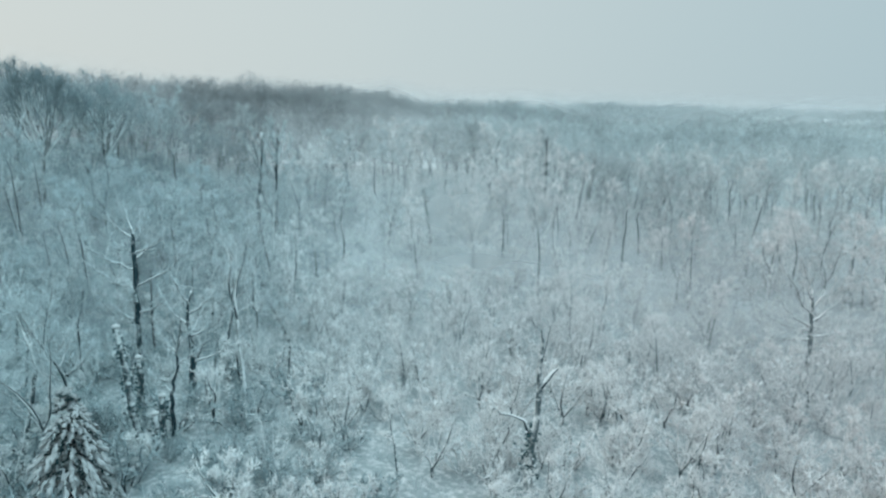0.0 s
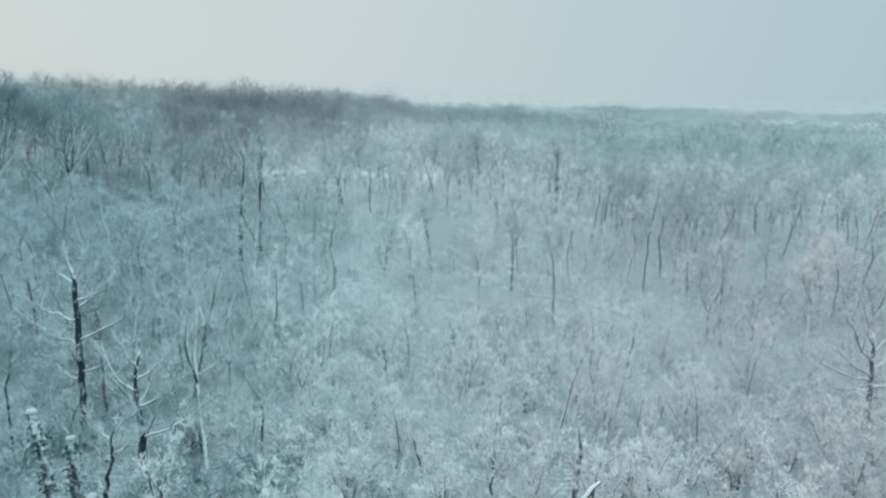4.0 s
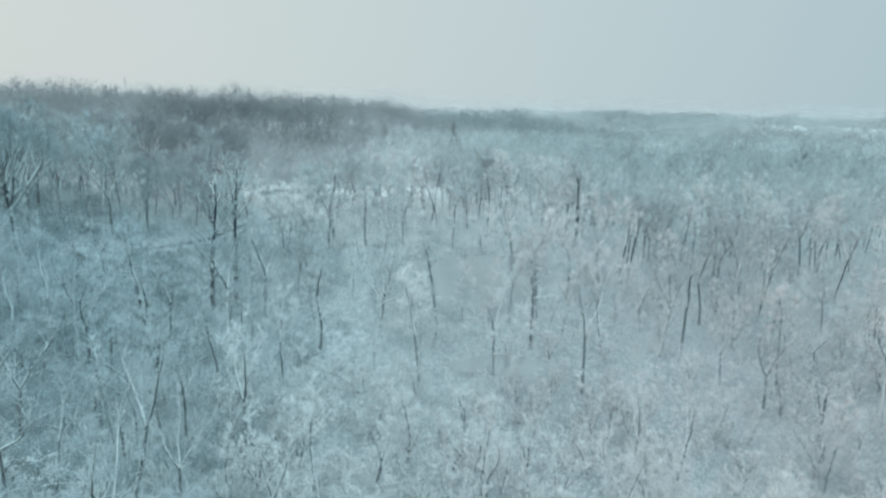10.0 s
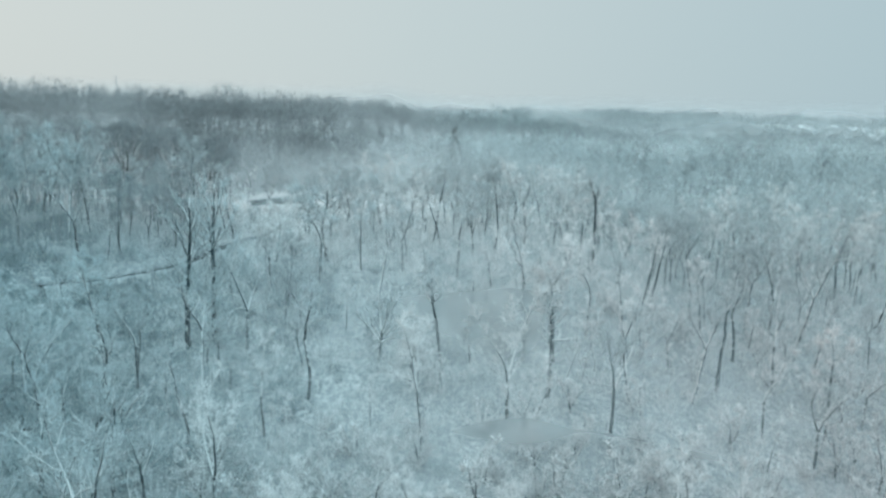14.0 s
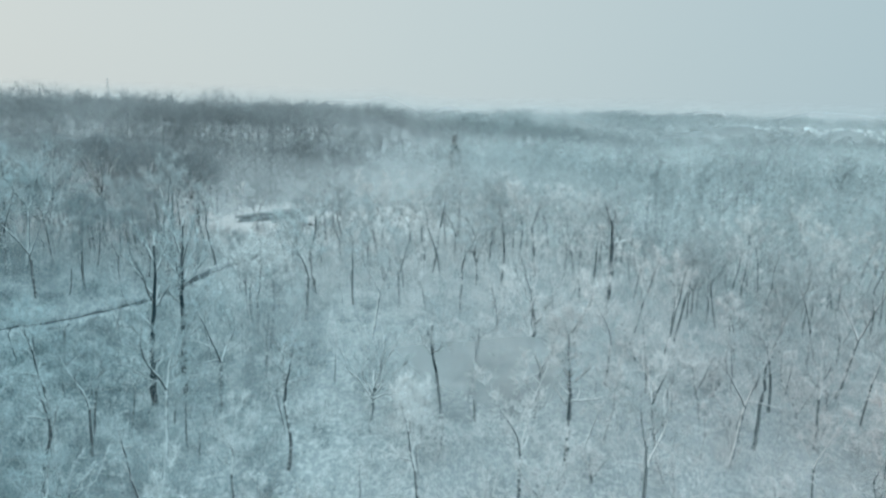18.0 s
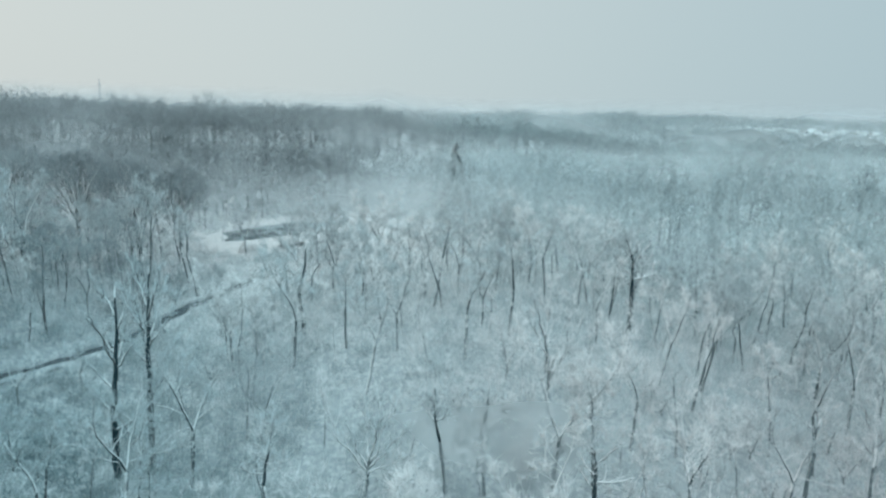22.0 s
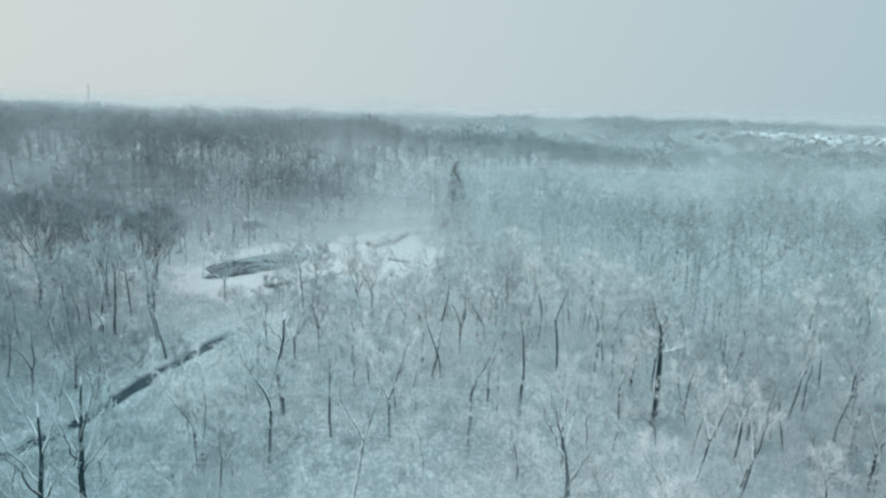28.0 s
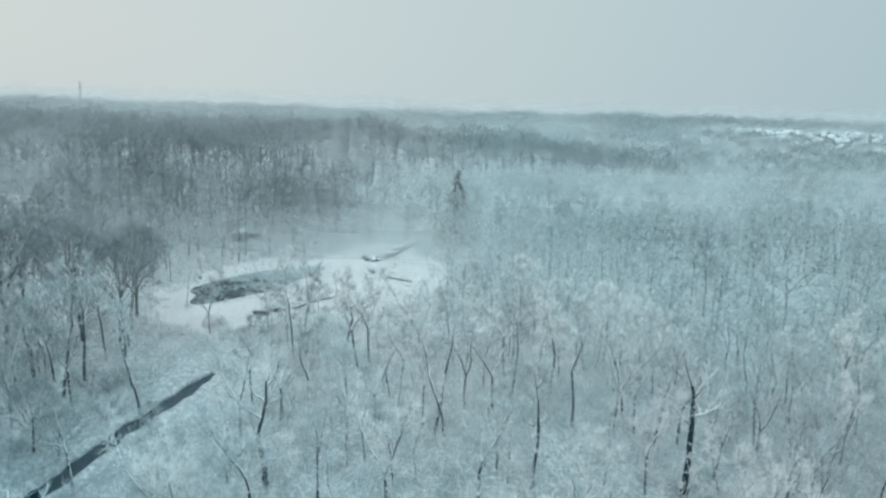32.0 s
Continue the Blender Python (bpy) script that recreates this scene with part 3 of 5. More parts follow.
def ground_sheet():
    def axis(a, b, fine_a, fine_b, step):
        mid = np.arange(fine_a, fine_b + 0.1, step)
        lo, hi, d = [], [], step
        p = fine_a
        while p > a:
            d *= 1.25
            p -= d
            lo.append(max(p, a))
        p, d = fine_b, step
        while p < b:
            d *= 1.25
            p += d
            hi.append(min(p, b))
        return np.array(lo[::-1] + list(mid) + hi)
    xs, ys = axis(-4000, 4000, -110, 110, 1.4), axis(-4000, 4600, 40, 345, 1.4)
    X, Y = np.meshgrid(xs, ys)
    v = np.stack([X.ravel(), Y.ravel(), surface(X, Y).ravel()], 1)
    nx, ny = len(xs), len(ys)
    i, j = np.meshgrid(np.arange(ny - 1), np.arange(nx - 1), indexing="ij")
    p = (i * nx + j).ravel()
    f = np.concatenate([np.stack([p, p + 1, p + nx], 1), np.stack([p + 1, p + nx + 1, p + nx], 1)])
    me = mesh_of("ground", [(v, f)], M_FLOOR)
    me.materials.append(M_SNOW)
    c = v[f].mean(axis=1)
    wob = 2.2 * np.sin(c[:, 0] * 0.31 + 1.1 * np.sin(c[:, 1] * 0.23)) + 1.6 * np.sin(c[:, 1] * 0.47 + c[:, 0] * 0.2)
    open_snow = glade(c[:, 0] + wob, c[:, 1] + 1.5 * wob) | (pond_reach(c[:, 0], c[:, 1]) < 1.5) | (np.hypot((c[:, 0] - 440) / 170, (c[:, 1] - 865) / 105) < 1)
    me.polygons.foreach_set("material_index", open_snow.astype(np.int32))
    me.polygons.foreach_set("use_smooth", np.ones(len(f), bool))
    return tagged(new("ground", me), "snow-covered woodland floor rising to a far ridge", "ground", kind="structure")


ground_sheet()

# ---- trees ----
TALL = [(11, 21, 0.29, 0.40, 11, 0.40), (12, 23, 0.33, 0.34, 12, 0.38), (13, 19, 0.25, 0.42, 10, 0.40), (14, 24, 0.34, 0.46, 12, 0.36),
        (15, 20, 0.28, 0.30, 12, 0.42), (16, 22, 0.30, 0.45, 10, 0.34)]
models = {}


def make_models():
    """For each kind: bole, boughs and twigs."""
    for k, (seed, h, r, fork, limbs, spread) in enumerate(TALL):
        bole, wood, fine = wild_chunks(seed, h, r * 0.85, fork, limbs, spread * 0.8, 860, 1.35, 0.075, leaders=(1, 2, 1, 2, 3, 1)[k])
        t, w = mesh_of("trunk", bole, M_BARK_GREY), mesh_of("branchwork", wood, M_LIMB)
        models["bare", k] = (t, w, mesh_of("crown", fine, M_TWIG_GREY))
        models["rimed", k] = (t, w, mesh_of("crown", fine, M_TWIG_FROST))
        models["dim", k] = (mesh_of("trunk", bole, M_BARK), mesh_of("branchwork", wood, M_LIMB_GREY), mesh_of("crown", fine, M_TWIG_BARE))
        bole, wood, fine = dome_chunks(seed + 80, h, r * 1.1, limbs + 4, 0.38, 2300, 1.15, 0.075, inner=0.55, droop=1.35, fill=700, crown=0.64)
        models["dark", k] = (mesh_of("trunk", bole, M_BARK), mesh_of("branchwork", wood, M_LIMB_GREY), mesh_of("crown", fine, M_TWIG_DARK))
    for k in range(3):
        bole, wood, fine = wild_chunks(61 + k, 20 + k, 0.26, 0.5, 9, 0.22, 380, 1.3, 0.08, lean=0.02)
        models["straight", k] = (mesh_of("trunk", bole, M_BARK_DARK), mesh_of("branchwork", wood, M_LIMB_GREY), mesh_of("crown", fine, M_TWIG_GREY))
    bole, wood, fine = wild_chunks(66, 22, 0.42, 0.45, 11, 0.28, 460, 1.4, 0.08, sides=9, lean=0.02)
    models["straight", 3] = (mesh_of("trunk", bole, M_BARK_DARK), mesh_of("branchwork", wood, M_LIMB_GREY), mesh_of("crown", fine, M_TWIG_GREY))
    for k in range(4):
        bole, wood, fine = wild_chunks(31 + k, 12 + 1.5 * k, 0.11, 0.35, 7, 0.2, 220, 1.1, 0.075, sides=5)
        models["young", k] = (mesh_of("trunk", bole, M_BARK_PALE if k % 2 else M_BARK_GREY), mesh_of("branchwork", wood, M_LIMB), mesh_of("crown", fine, M_TWIG_FROST))
    for k in range(5):
        bole, wood, fine = wild_chunks(41 + k, 8 + 0.8 * k, 0.27, 0.12, 14, 0.5, 430, 0.75, 0.2, sides=5, leaders=3, lean=0.12, crook=0.3)
        models["small", k] = (mesh_of("trunk", bole, M_BARK_PALE if k % 2 else M_BARK_GREY), mesh_of("branchwork", wood, M_LIMB), mesh_of("crown", fine, M_TWIG_FROST))
    for k in range(5):
        wood, fine = shrub_chunks(51 + k, 4.2 + 0.6 * k, 11, 300, 0.75, 0.19)
        models["shrub", k] = (mesh_of("trunk", wood, M_LIMB), None, mesh_of("crown", fine, M_TWIG_FROST))
        models["scrub", k] = (mesh_of("trunk", wood, M_BARK), None, mesh_of("crown", fine, M_TWIG_SCRUB))


make_models()
LABELS = {"straight": ("straight_tree", "straight leafless tree with a bare dark trunk", "tree", "tall trees of the wood"),
          "dim": ("bare_tree", "tall leafless tree with dark twigs over snowy limbs", "tree", "tall trees of the wood"),
          "dark": ("dark_tree", "tall leafless tree with a dark rounded crown of twigs", "tree", "tall trees of the wood"),
          "bare": ("bare_tree", "tall leafless tree with snow-dusted twigs and limbs", "tree", "tall trees of the wood"),
          "rimed": ("frosted_tree", "tall leafless tree with white rime on every twig", "tree", "tall trees of the wood"),
          "young": ("young_tree", "slender young tree with a dark stem and rimed twigs", "tree", "young trees of the wood"),
          "small": ("thicket_tree", "low spreading tree smothered in white rime", "tree", "low trees of the thicket"),
          "scrub": ("bare_shrub", "dark blue-green evergreen shrub with a little snow on it", "shrub", "shrubs of the thicket"),
          "shrub": ("frosted_shrub", "many-stemmed shrub thick with white rime", "shrub", "shrubs of the thicket")}
masters = {}
planted = []


def plant(kind, k, x, y, turn, size, lean=(0, 0), label=""):
    z = float(surface(np.float64(x), np.float64(y)))
    m = pose(x, y, z, lean[0], lean[1], turn)
    if (kind, k) in masters:
        ob = copy_thing(masters[kind, k], m)
    else:
        name, text, cat, group = LABELS[kind]
        ob = thing(name, text, cat, group)
        t, w, c = models[kind, k]
        part("trunk", t, ob)
        if w:
            part("branchwork", w, ob)
        part("crown", c, ob)
        masters[kind, k] = ob
        ob.matrix_basis = m
    ob.scale = (size, size, size)
    if label:
        ob["label"] = label
    return ob


def landmark(kind, k, x, y, turn, height, lean=(0, 0), label=""):
    """A tree that can be told from the rest, at its own place and height."""
    own = TALL[k][1] if kind in ("bare", "rimed", "dark", "dim") else 20 + k if kind == "straight" else 12 + 1.5 * k if kind == "young" else 8 + 0.8 * k
    planted.append((x, y))
    return plant(kind, k, x, y, turn, height / own, lean, label)


def scatter(rng, y0, y1, step, half):
    """A jittered grid of places over the wedge that widens away from the path."""
    out = []
    y = y0
    while y < y1:
        w = half(y)
        for x in np.arange(-w, w, step):
            out.append((x + rng.uniform(-0.45, 0.45) * step, y + rng.uniform(-0.45, 0.45) * step))
        y += step
    return np.array(out)


def wedge(y):
    return 0.76 * y + 14


DARK = "tall dark-trunked tree with snow along its limbs"


def landmarks():
    # the clump of three stems
    landmark("straight", 0, -7.2, 209.3, 15, 20, (0, 5))
    landmark("straight", 2, -5.6, 208.8, 130, 20, (0, 9))
    landmark("rimed", 0, -9.2, 211.0, 250, 19, (0, -6))
    # the spreading trees on the left bank
    landmark("dark", 4, -73.0, 246.0, 80, 24, label="spreading tree with a pale trunk on the pond's bank")
    landmark("dark", 1, -84.4, 248.6, 10, 27)
    landmark("dark", 4, -97.4, 243.3, 200, 28)
    landmark("dark", 1, -108.0, 238.0, 20, 28)
    landmark("dark", 0, -91.5, 256.0, 120, 27)
    landmark("dark", 3, -116.0, 250.0, 60, 29)
    landmark("dark", 0, -91.9, 145.0, 100, 30)
    landmark("dark", 3, -101.0, 152.0, 0, 28)
    landmark("dark", 1, -84.0, 160.0, 310, 27)
    landmark("dark", 0, -80.0, 264.0, 10, 23)
    landmark("dark", 2, -126.0, 244.0, 40, 29)
    landmark("dark", 5, -121.0, 258.0, 160, 29)
    landmark("dark", 2, -135.0, 252.0, 250, 29)
    landmark("dark", 5, -77.5, 256.0, 90, 25)
    landmark("dark", 3, -104.0, 260.0, 310, 28)
    # dark clumps in the corner before the ditch, and large crowns on the slope behind the bank
    for k, x, y, turn, h in ((0, -66.7, 202.5, 30, 12), (3, -72.7, 206.6, 110, 13), (1, -62.4, 201.0, 200, 10), (4, -76.0, 199.5, 280, 13), (2, -81.0, 207.0, 60, 14)):
        landmark("dark", k, x, y, turn, h)
    for k, x, y, turn, h in ((1, -118.0, 322.0, 20, 25), (4, -105.0, 331.0, 90, 25), (3, -128.0, 338.0, 150, 26), (0, -96.0, 346.0, 210, 24), (2, -113.0, 349.0, 260, 25), (5, -140.0, 326.0, 320, 26), (1, -86.0, 372.0, 40, 24), (3, -72.0, 378.0, 130, 24)):
        landmark("dim", k, x, y, turn, 0.9 * h)
    # small trees on the near bank of the ditch
    for k, x, y, turn, h in ((1, -60.0, 176.0, 40, 10), (4, -66.0, 170.0, 130, 11), (0, -57.0, 181.0, 220, 9), (3, -69.5, 164.0, 300, 11), (2, -53.0, 186.0, 80, 8)):
        landmark("bare", k, x, y, turn, h)
    # trees before the pond
    landmark("dim", 5, -56.7, 194.6, 20, 15, label="forked dark tree beside the ditch")
    landmark("bare", 2, -20.1, 201.2, 90, 19)
    landmark("young", 2, -24.7, 205.2, 0, 15)
    landmark("rimed", 4, -52.3, 298.3, 0, 13, label="pale tree standing in the frozen pond's edge")
    landmark("young", 3, -72.1, 274.3, 0, 15)
    # the grove between the ditch's head and the clump
    for kind, k, x, y, turn, h in (("bare", 1, -37.5, 208.0, 30, 17), ("dim", 4, -33.0, 214.5, 100, 18), ("dim", 3, -27.0, 210.0, 200, 19), ("bare", 0, -22.5, 216.5, 300, 18), ("dim", 1, -16.5, 211.0, 60, 18),
                                   ("bare", 4, -29.5, 221.0, 10, 17), ("bare", 3, -14.0, 219.0, 140, 18), ("dim", 0, -39.5, 221.0, 220, 16), ("dim", 1, 2.5, 214.0, 80, 21), ("dim", 4, -2.0, 217.5, 250, 20),
                                   ("dim", 3, 6.0, 219.5, 10, 20), ("bare", 2, -43.5, 248.0, 80, 15), ("dim", 2, -38.0, 256.0, 10, 16), ("bare", 5, -33.0, 246.0, 310, 16)):
        landmark(kind, k, x, y, turn, h)
    # trees to the right of the clump
    landmark("straight", 3, 29.2, 199.6, 50, 25, (0, 4), DARK)
    landmark("young", 2, 36.1, 202.7, 150, 18, (0, 5))
    landmark("straight", 1, 15.6, 213.6, 0, 20, (0, 3))
    landmark("straight", 2, 26.4, 222.2, 70, 20, (0, 5))
    landmark("young", 1, 9.6, 216.2, 0, 16)
    landmark("young", 0, 27.5, 192.2, 200, 15)
    landmark("young", 3, 32.9, 192.5, 0, 17)
    landmark("straight", 1, 52.6, 176.0, 0, 20)
    # the nearer rank
    landmark("straight", 2, 0.9, 161.9, 30, 19)
    landmark("straight", 0, -4.3, 162.1, 170, 19, (0, 3))
    landmark("straight", 3, 13.2, 153.9, 20, 19, (0, 4), DARK)
    landmark("young", 3, 15.6, 155.0, 0, 16, (0, 7))
    landmark("straight", 0, -24.8, 150.4, 80, 19)
    landmark("young", 1, 22.1, 160.6, 0, 15)
    landmark("young", 2, -9.3, 167.0, 0, 16)
    landmark("rimed", 5, -7.3, 149.0, 0, 15)
    landmark("straight", 2, -43.3, 127.1, 45, 18)
    landmark("rimed", 1, -30.0, 124.0, 0, 20)
    landmark("small", 4, 39.1, 174.4, 30, 11, label="low tree smothered in brilliant white rime")
    landmark("small", 3, 36.5, 176.5, 130, 9)
    # low growth in the gap before the clump
    for kind, k, x, y, turn, h in (("small", 0, 5.4, 173.6, 20, 6), ("small", 2, 1.0, 171.0, 110, 7), ("small", 3, 8.4, 177.0, 200, 6), ("small", 1, -2.6, 175.6, 280, 7), ("young", 0, 3.6, 168.4, 60, 12), ("small", 4, 7.5, 169.5, 330, 6)):
        landmark(kind, k, x, y, turn, h)
    # the near left
    for kind, k, x, y, turn, h in (("bare", 1, -44.5, 87.5, 40, 11), ("bare", 4, -48.5, 85.0, 150, 10), ("small", 0, -33.0, 66.0, 90, 6), ("bare", 3, -41.0, 84.5, 260, 9)):
        landmark(kind, k, x, y, turn, h)
    landmark("bare", 0, -24.0, 94.0, 0, 15)
    landmark("small", 2, 21.2, 81.1, 0, 10)
    landmark("small", 4, 64.5, 108.5, 60, 12)
    landmark("small", 3, 69.5, 110.5, 200, 12)
    landmark("small", 1, 59.5, 112.0, 300, 11)
    landmark("small", 4, 74.5, 113.0, 100, 12)
    landmark("bare", 2, -58.0, 84.0, 20, 15)
    landmark("bare", 5, -64.0, 92.0, 220, 18)


def snag():
    """A broken dead oak: a thick bole, a splintered upright, a stub and one long hooked bough."""
    x, y = 9.3, 63.4
    ob = thing("dead_tree", "broken dead tree with a splintered top and a hooked bough", "tree")
    ob.location = (x, y, float(surface(np.float64(x), np.float64(y))))
    rng = np.random.default_rng(5)
    rough = lambda pts, rad, sides=8: tube(np.array(pts, float) + rng.normal(size=(len(pts), 3)) * 0.08, rad, sides)
    part("trunk", mesh_of("trunk", [rough([(0, 0, -0.5), (-0.1, 0, 2.5), (0.1, 0, 5), (0.35, 0, 7.5), (0.7, 0.1, 10), (0.8, 0.1, 12.2)], [0.6, 0.42, 0.36, 0.34, 0.32, 0.36])], M_BARK_PALE), ob)
    part("splintered_top", mesh_of("splintered_top", [rough([(0.7, 0.1, 12), (0.45, 0, 13.4), (0.5, 0, 14.8), (0.75, 0.1, 16.3), (0.55, 0, 18.2)], [0.34, 0.27, 0.24, 0.18, 0.03], 7)], M_BARK_GREY), ob)
    part("stub", mesh_of("stub", [rough([(0.8, 0.1, 11.6), (1.4, 0, 12.4), (2.0, -0.1, 13.2), (2.6, 0, 13.8)], [0.27, 0.23, 0.2, 0.1], 7)], M_BARK_DARK), ob)
    part("hooked_bough", mesh_of("hooked_bough", [rough([(-0.1, 0, 6.2), (-0.8, -0.2, 7.9), (-2.2, -0.4, 8.7), (-3.3, -0.3, 8.6), (-4.0, -0.2, 9.3), (-4.6, 0, 7.9)], [0.22, 0.17, 0.14, 0.13, 0.1, 0.03], 6)], M_BARK_DARK), ob)
    base = np.array([[0.0, 0, z] for z in np.linspace(1, 7, 260)]) + rng.normal(size=(260, 3)) * np.array([0.45, 0.45, 0.2])
    part("ivy", mesh_of("ivy", [slivers(base, unit(rng.normal(size=(260, 3))), np.full(260, 0.5), np.full(260, 0.35), rng, True)], M_LEAF), ob, "dark ivy leaves on the bole")
    planted.append((x, y))


def crooked_tree(name, label, seed, x, y, line, radii, ends, bark, limb, limb_r=0.16, twig=60, sag=0.10, ivy=0.0):
    """A single tree with its own bole and long limbs. line: the bole's points; ends: for each limb where it leaves the bole and where it ends."""
    ob = thing(name, label, "tree")
    ob.location = (x, y, float(surface(np.float64(x), np.float64(y))))
    rng = np.random.default_rng(seed)
    line = np.array(line, float)
    q = np.linspace(0, len(line) - 1, 3 * len(line))
    bole = np.stack([np.interp(q, np.arange(len(line)), line[:, i]) for i in range(3)], 1)
    bole[1:-1] += rng.normal(size=(len(bole) - 2, 3)) * np.array([0.07, 0.07, 0.02])
    part("trunk", mesh_of("trunk", [tube(bole, np.interp(q, np.arange(len(radii)) * (len(line) - 1) / (len(radii) - 1), radii), 9, True)], bark), ob)
    twigs = []
    for z0, ex, ey, ez in ends:
        a = np.array([np.interp(z0, line[:, 2], line[:, 0]), np.interp(z0, line[:, 2], line[:, 1]), z0])
        b = np.array([ex, ey, ez], float)
        long = np.linalg.norm(b - a)
        w = np.linspace(0, 1, 8)[:, None]
        p = a + (b - a) * w + np.array([0, 0, -sag * long]) * np.sin(w * np.pi) * rng.uniform(0.3, 1)
        p[1:-1] += rng.normal(size=(6, 3)) * 0.02 * long
        part("limb", mesh_of("limb", [tube(p, np.linspace(limb_r, limb_r * 0.25, 8), 7)], limb), ob)
        for _ in range(5):
            g = int(rng.integers(2, 7))
            d = unit(p[g] - p[g - 1]) + rng.normal(size=3) * 0.45 + np.array([0, 0, 0.3])
            sp, sr = bough(rng, p[g], d, long * rng.uniform(0.2, 0.42), limb_r * 0.4, 4, 0.05, 0.18)
            part("branch", mesh_of("branch", [tube(sp, sr, 4)], limb), ob)
            f = rng.uniform(0.8, 3.99, twig // 6)
            i = f.astype(int)
            base = sp[i] + (sp[i + 1] - sp[i]) * (f - i)[:, None]
            d = unit(unit(sp[i + 1] - sp[i]) * 0.7 + rng.normal(size=(len(f), 3)) * 0.6 + np.array([0, 0, 0.2]))
            twigs.append(slivers(base, d, rng.uniform(0.5, 1.5, len(f)), np.full(len(f), 0.07), rng))
        f = rng.uniform(2, 6.99, twig)
        i = f.astype(int)
        base = p[i] + (p[i + 1] - p[i]) * (f - i)[:, None]
        d = unit((b - a) / long * 0.6 + rng.normal(size=(twig, 3)) * 0.6 + np.array([0, 0, 0.35]))
        twigs.append(slivers(base, d, rng.uniform(0.5, 1.8, twig), np.full(twig, 0.07), rng))
    part("crown", mesh_of("crown", twigs, M_TWIG_GREY), ob)
    if ivy:
        n = int(40 * ivy)
        h = rng.uniform(0, 1, n) ** 0.8 * ivy
        base = np.stack([np.interp(h, line[:, 2], line[:, 0]) + rng.normal(size=n) * 0.36, rng.normal(size=n) * 0.36, h], 1)
        part("ivy", mesh_of("ivy", [slivers(base, unit(rng.normal(size=(n, 3)) + np.array([0, 0, -0.4])), rng.uniform(0.3, 0.6, n), np.full(n, 0.26), rng, True)], M_LEAF), ob, "dark evergreen ivy on the lower trunk")
    planted.append((x, y))


def single_trees():
    crooked_tree("limbed_tree", "dark upright tree with long snow-topped side limbs", 12, -47.4, 95.3,
                 [(0, 0, -0.6), (0.2, 0, 5), (0.1, 0, 10), (0.2, 0.1, 15), (0, 0.1, 20.2), (-0.2, 0.2, 22.0)], [0.5, 0.42, 0.4, 0.36, 0.28, 0.14],
                 [(12.8, 8.9, -1.0, 18.6), (11.8, -8.2, 0.5, 16.6), (15.5, -6.5, -1.5, 19.0), (20.2, -4.2, 1.0, 23.4), (20.4, 1.4, 1.0, 24.2),
                  (18.0, 4.6, -0.5, 20.2), (8.6, 6.4, -1.0, 11.4), (7.5, -5.0, 1.5, 9.6), (17.0, 3.5, 3.5, 21.0), (10.0, 1.5, -4.0, 13.0), (21.5, -1.4, 0.8, 25.0)], M_BARK_DARK, M_LIMB, 0.17, ivy=3.0)
    crooked_tree("forked_tree", "dark stout bole that forks into long snowy limbs", 13, -35.9, 86.8,
                 [(0, 0, -0.6), (0.1, 0, 2.2), (0.3, 0, 4.2), (0.0, 0, 8.5), (-0.3, 0.2, 12), (0.4, 0.2, 15)], [0.6, 0.5, 0.42, 0.24, 0.18, 0.1],
                 [(4.2, 2.8, -0.4, 9.6), (4.6, 9.0, -0.6, 10.0), (8.5, 6.4, 0.5, 13.0), (11.5, 4.8, 1.0, 16.6), (4.0, -3.0, 0.5, 4.9), (10.0, -4.5, 1.0, 14.5), (13.0, -1.8, -1.0, 17.5), (9.0, 2.0, 3.5, 14.0)], M_BARK_DARK, M_LIMB, 0.17)
    crooked_tree("forked_tree", "dark straight oak with one long low limb and snowy forks", 14, -48.0, 162.3,
                 [(0, 0, -0.6), (-0.1, 0, 4), (-0.1, 0, 8.5), (0.4, 0, 13), (0.9, 0.1, 19.5), (1.0, 0.2, 26)], [0.5, 0.42, 0.38, 0.3, 0.2, 0.07],
                 [(6.4, 7.6, -0.4, 12.6), (12.0, -4.6, 0.5, 17.2), (9.0, -3.4, -0.5, 13.0), (15.0, 5.0, 1.0, 21.5), (17.0, -3.5, -1.0, 24.5), (20.0, 3.4, 1.5, 27.5), (22.0, -2.4, 0.5, 28.0), (16.0, 1.0, 5.0, 23.0), (15.5, 0.5, -4.5, 23.0)], M_BARK_DARK, M_LIMB_GREY, 0.16, sag=0.03)
    crooked_tree("straight_oak", "straight dark oak with snow blotches and a high crown", 19, -44.0, 163.9,
                 [(0, 0, -0.6), (0.0, 0, 5), (0.1, 0, 11), (0.2, 0, 17), (0.5, 0.1, 23), (0.7, 0.2, 28)], [0.48, 0.4, 0.35, 0.28, 0.17, 0.06],
                 [(13.0, 4.6, 0.4, 19.0), (14.5, -3.8, -0.5, 20.5), (17.0, 4.2, 1.0, 24.0), (18.5, -4.0, 1.0, 25.5), (21.0, 3.0, -1.0, 28.5), (22.5, -2.4, 0.6, 29.5), (18.0, 0.8, 4.5, 25.0), (17.5, 0.6, -4.2, 25.0), (10.0, 2.6, -0.5, 14.0)], M_BARK_DARK, M_LIMB_GREY, 0.15, 80, sag=0.04)
    crooked_tree("pole_tree", "straight dark pole of a dying tree with an arched top", 20, 45.3, 165.0,
                 [(0, 0, -0.6), (-0.1, 0, 4), (0.1, 0, 8.5), (0.2, 0, 12.5), (0.5, 0.1, 16)], [0.36, 0.3, 0.27, 0.22, 0.12],
                 [(14.0, -4.2, 0.2, 17.2), (15.0, 2.2, 0.4, 18.6), (12.5, 3.4, -0.5, 15.0), (15.5, -1.4, 1.0, 19.5)], M_BARK_DARK, M_LIMB, 0.11, 40, sag=-0.14)
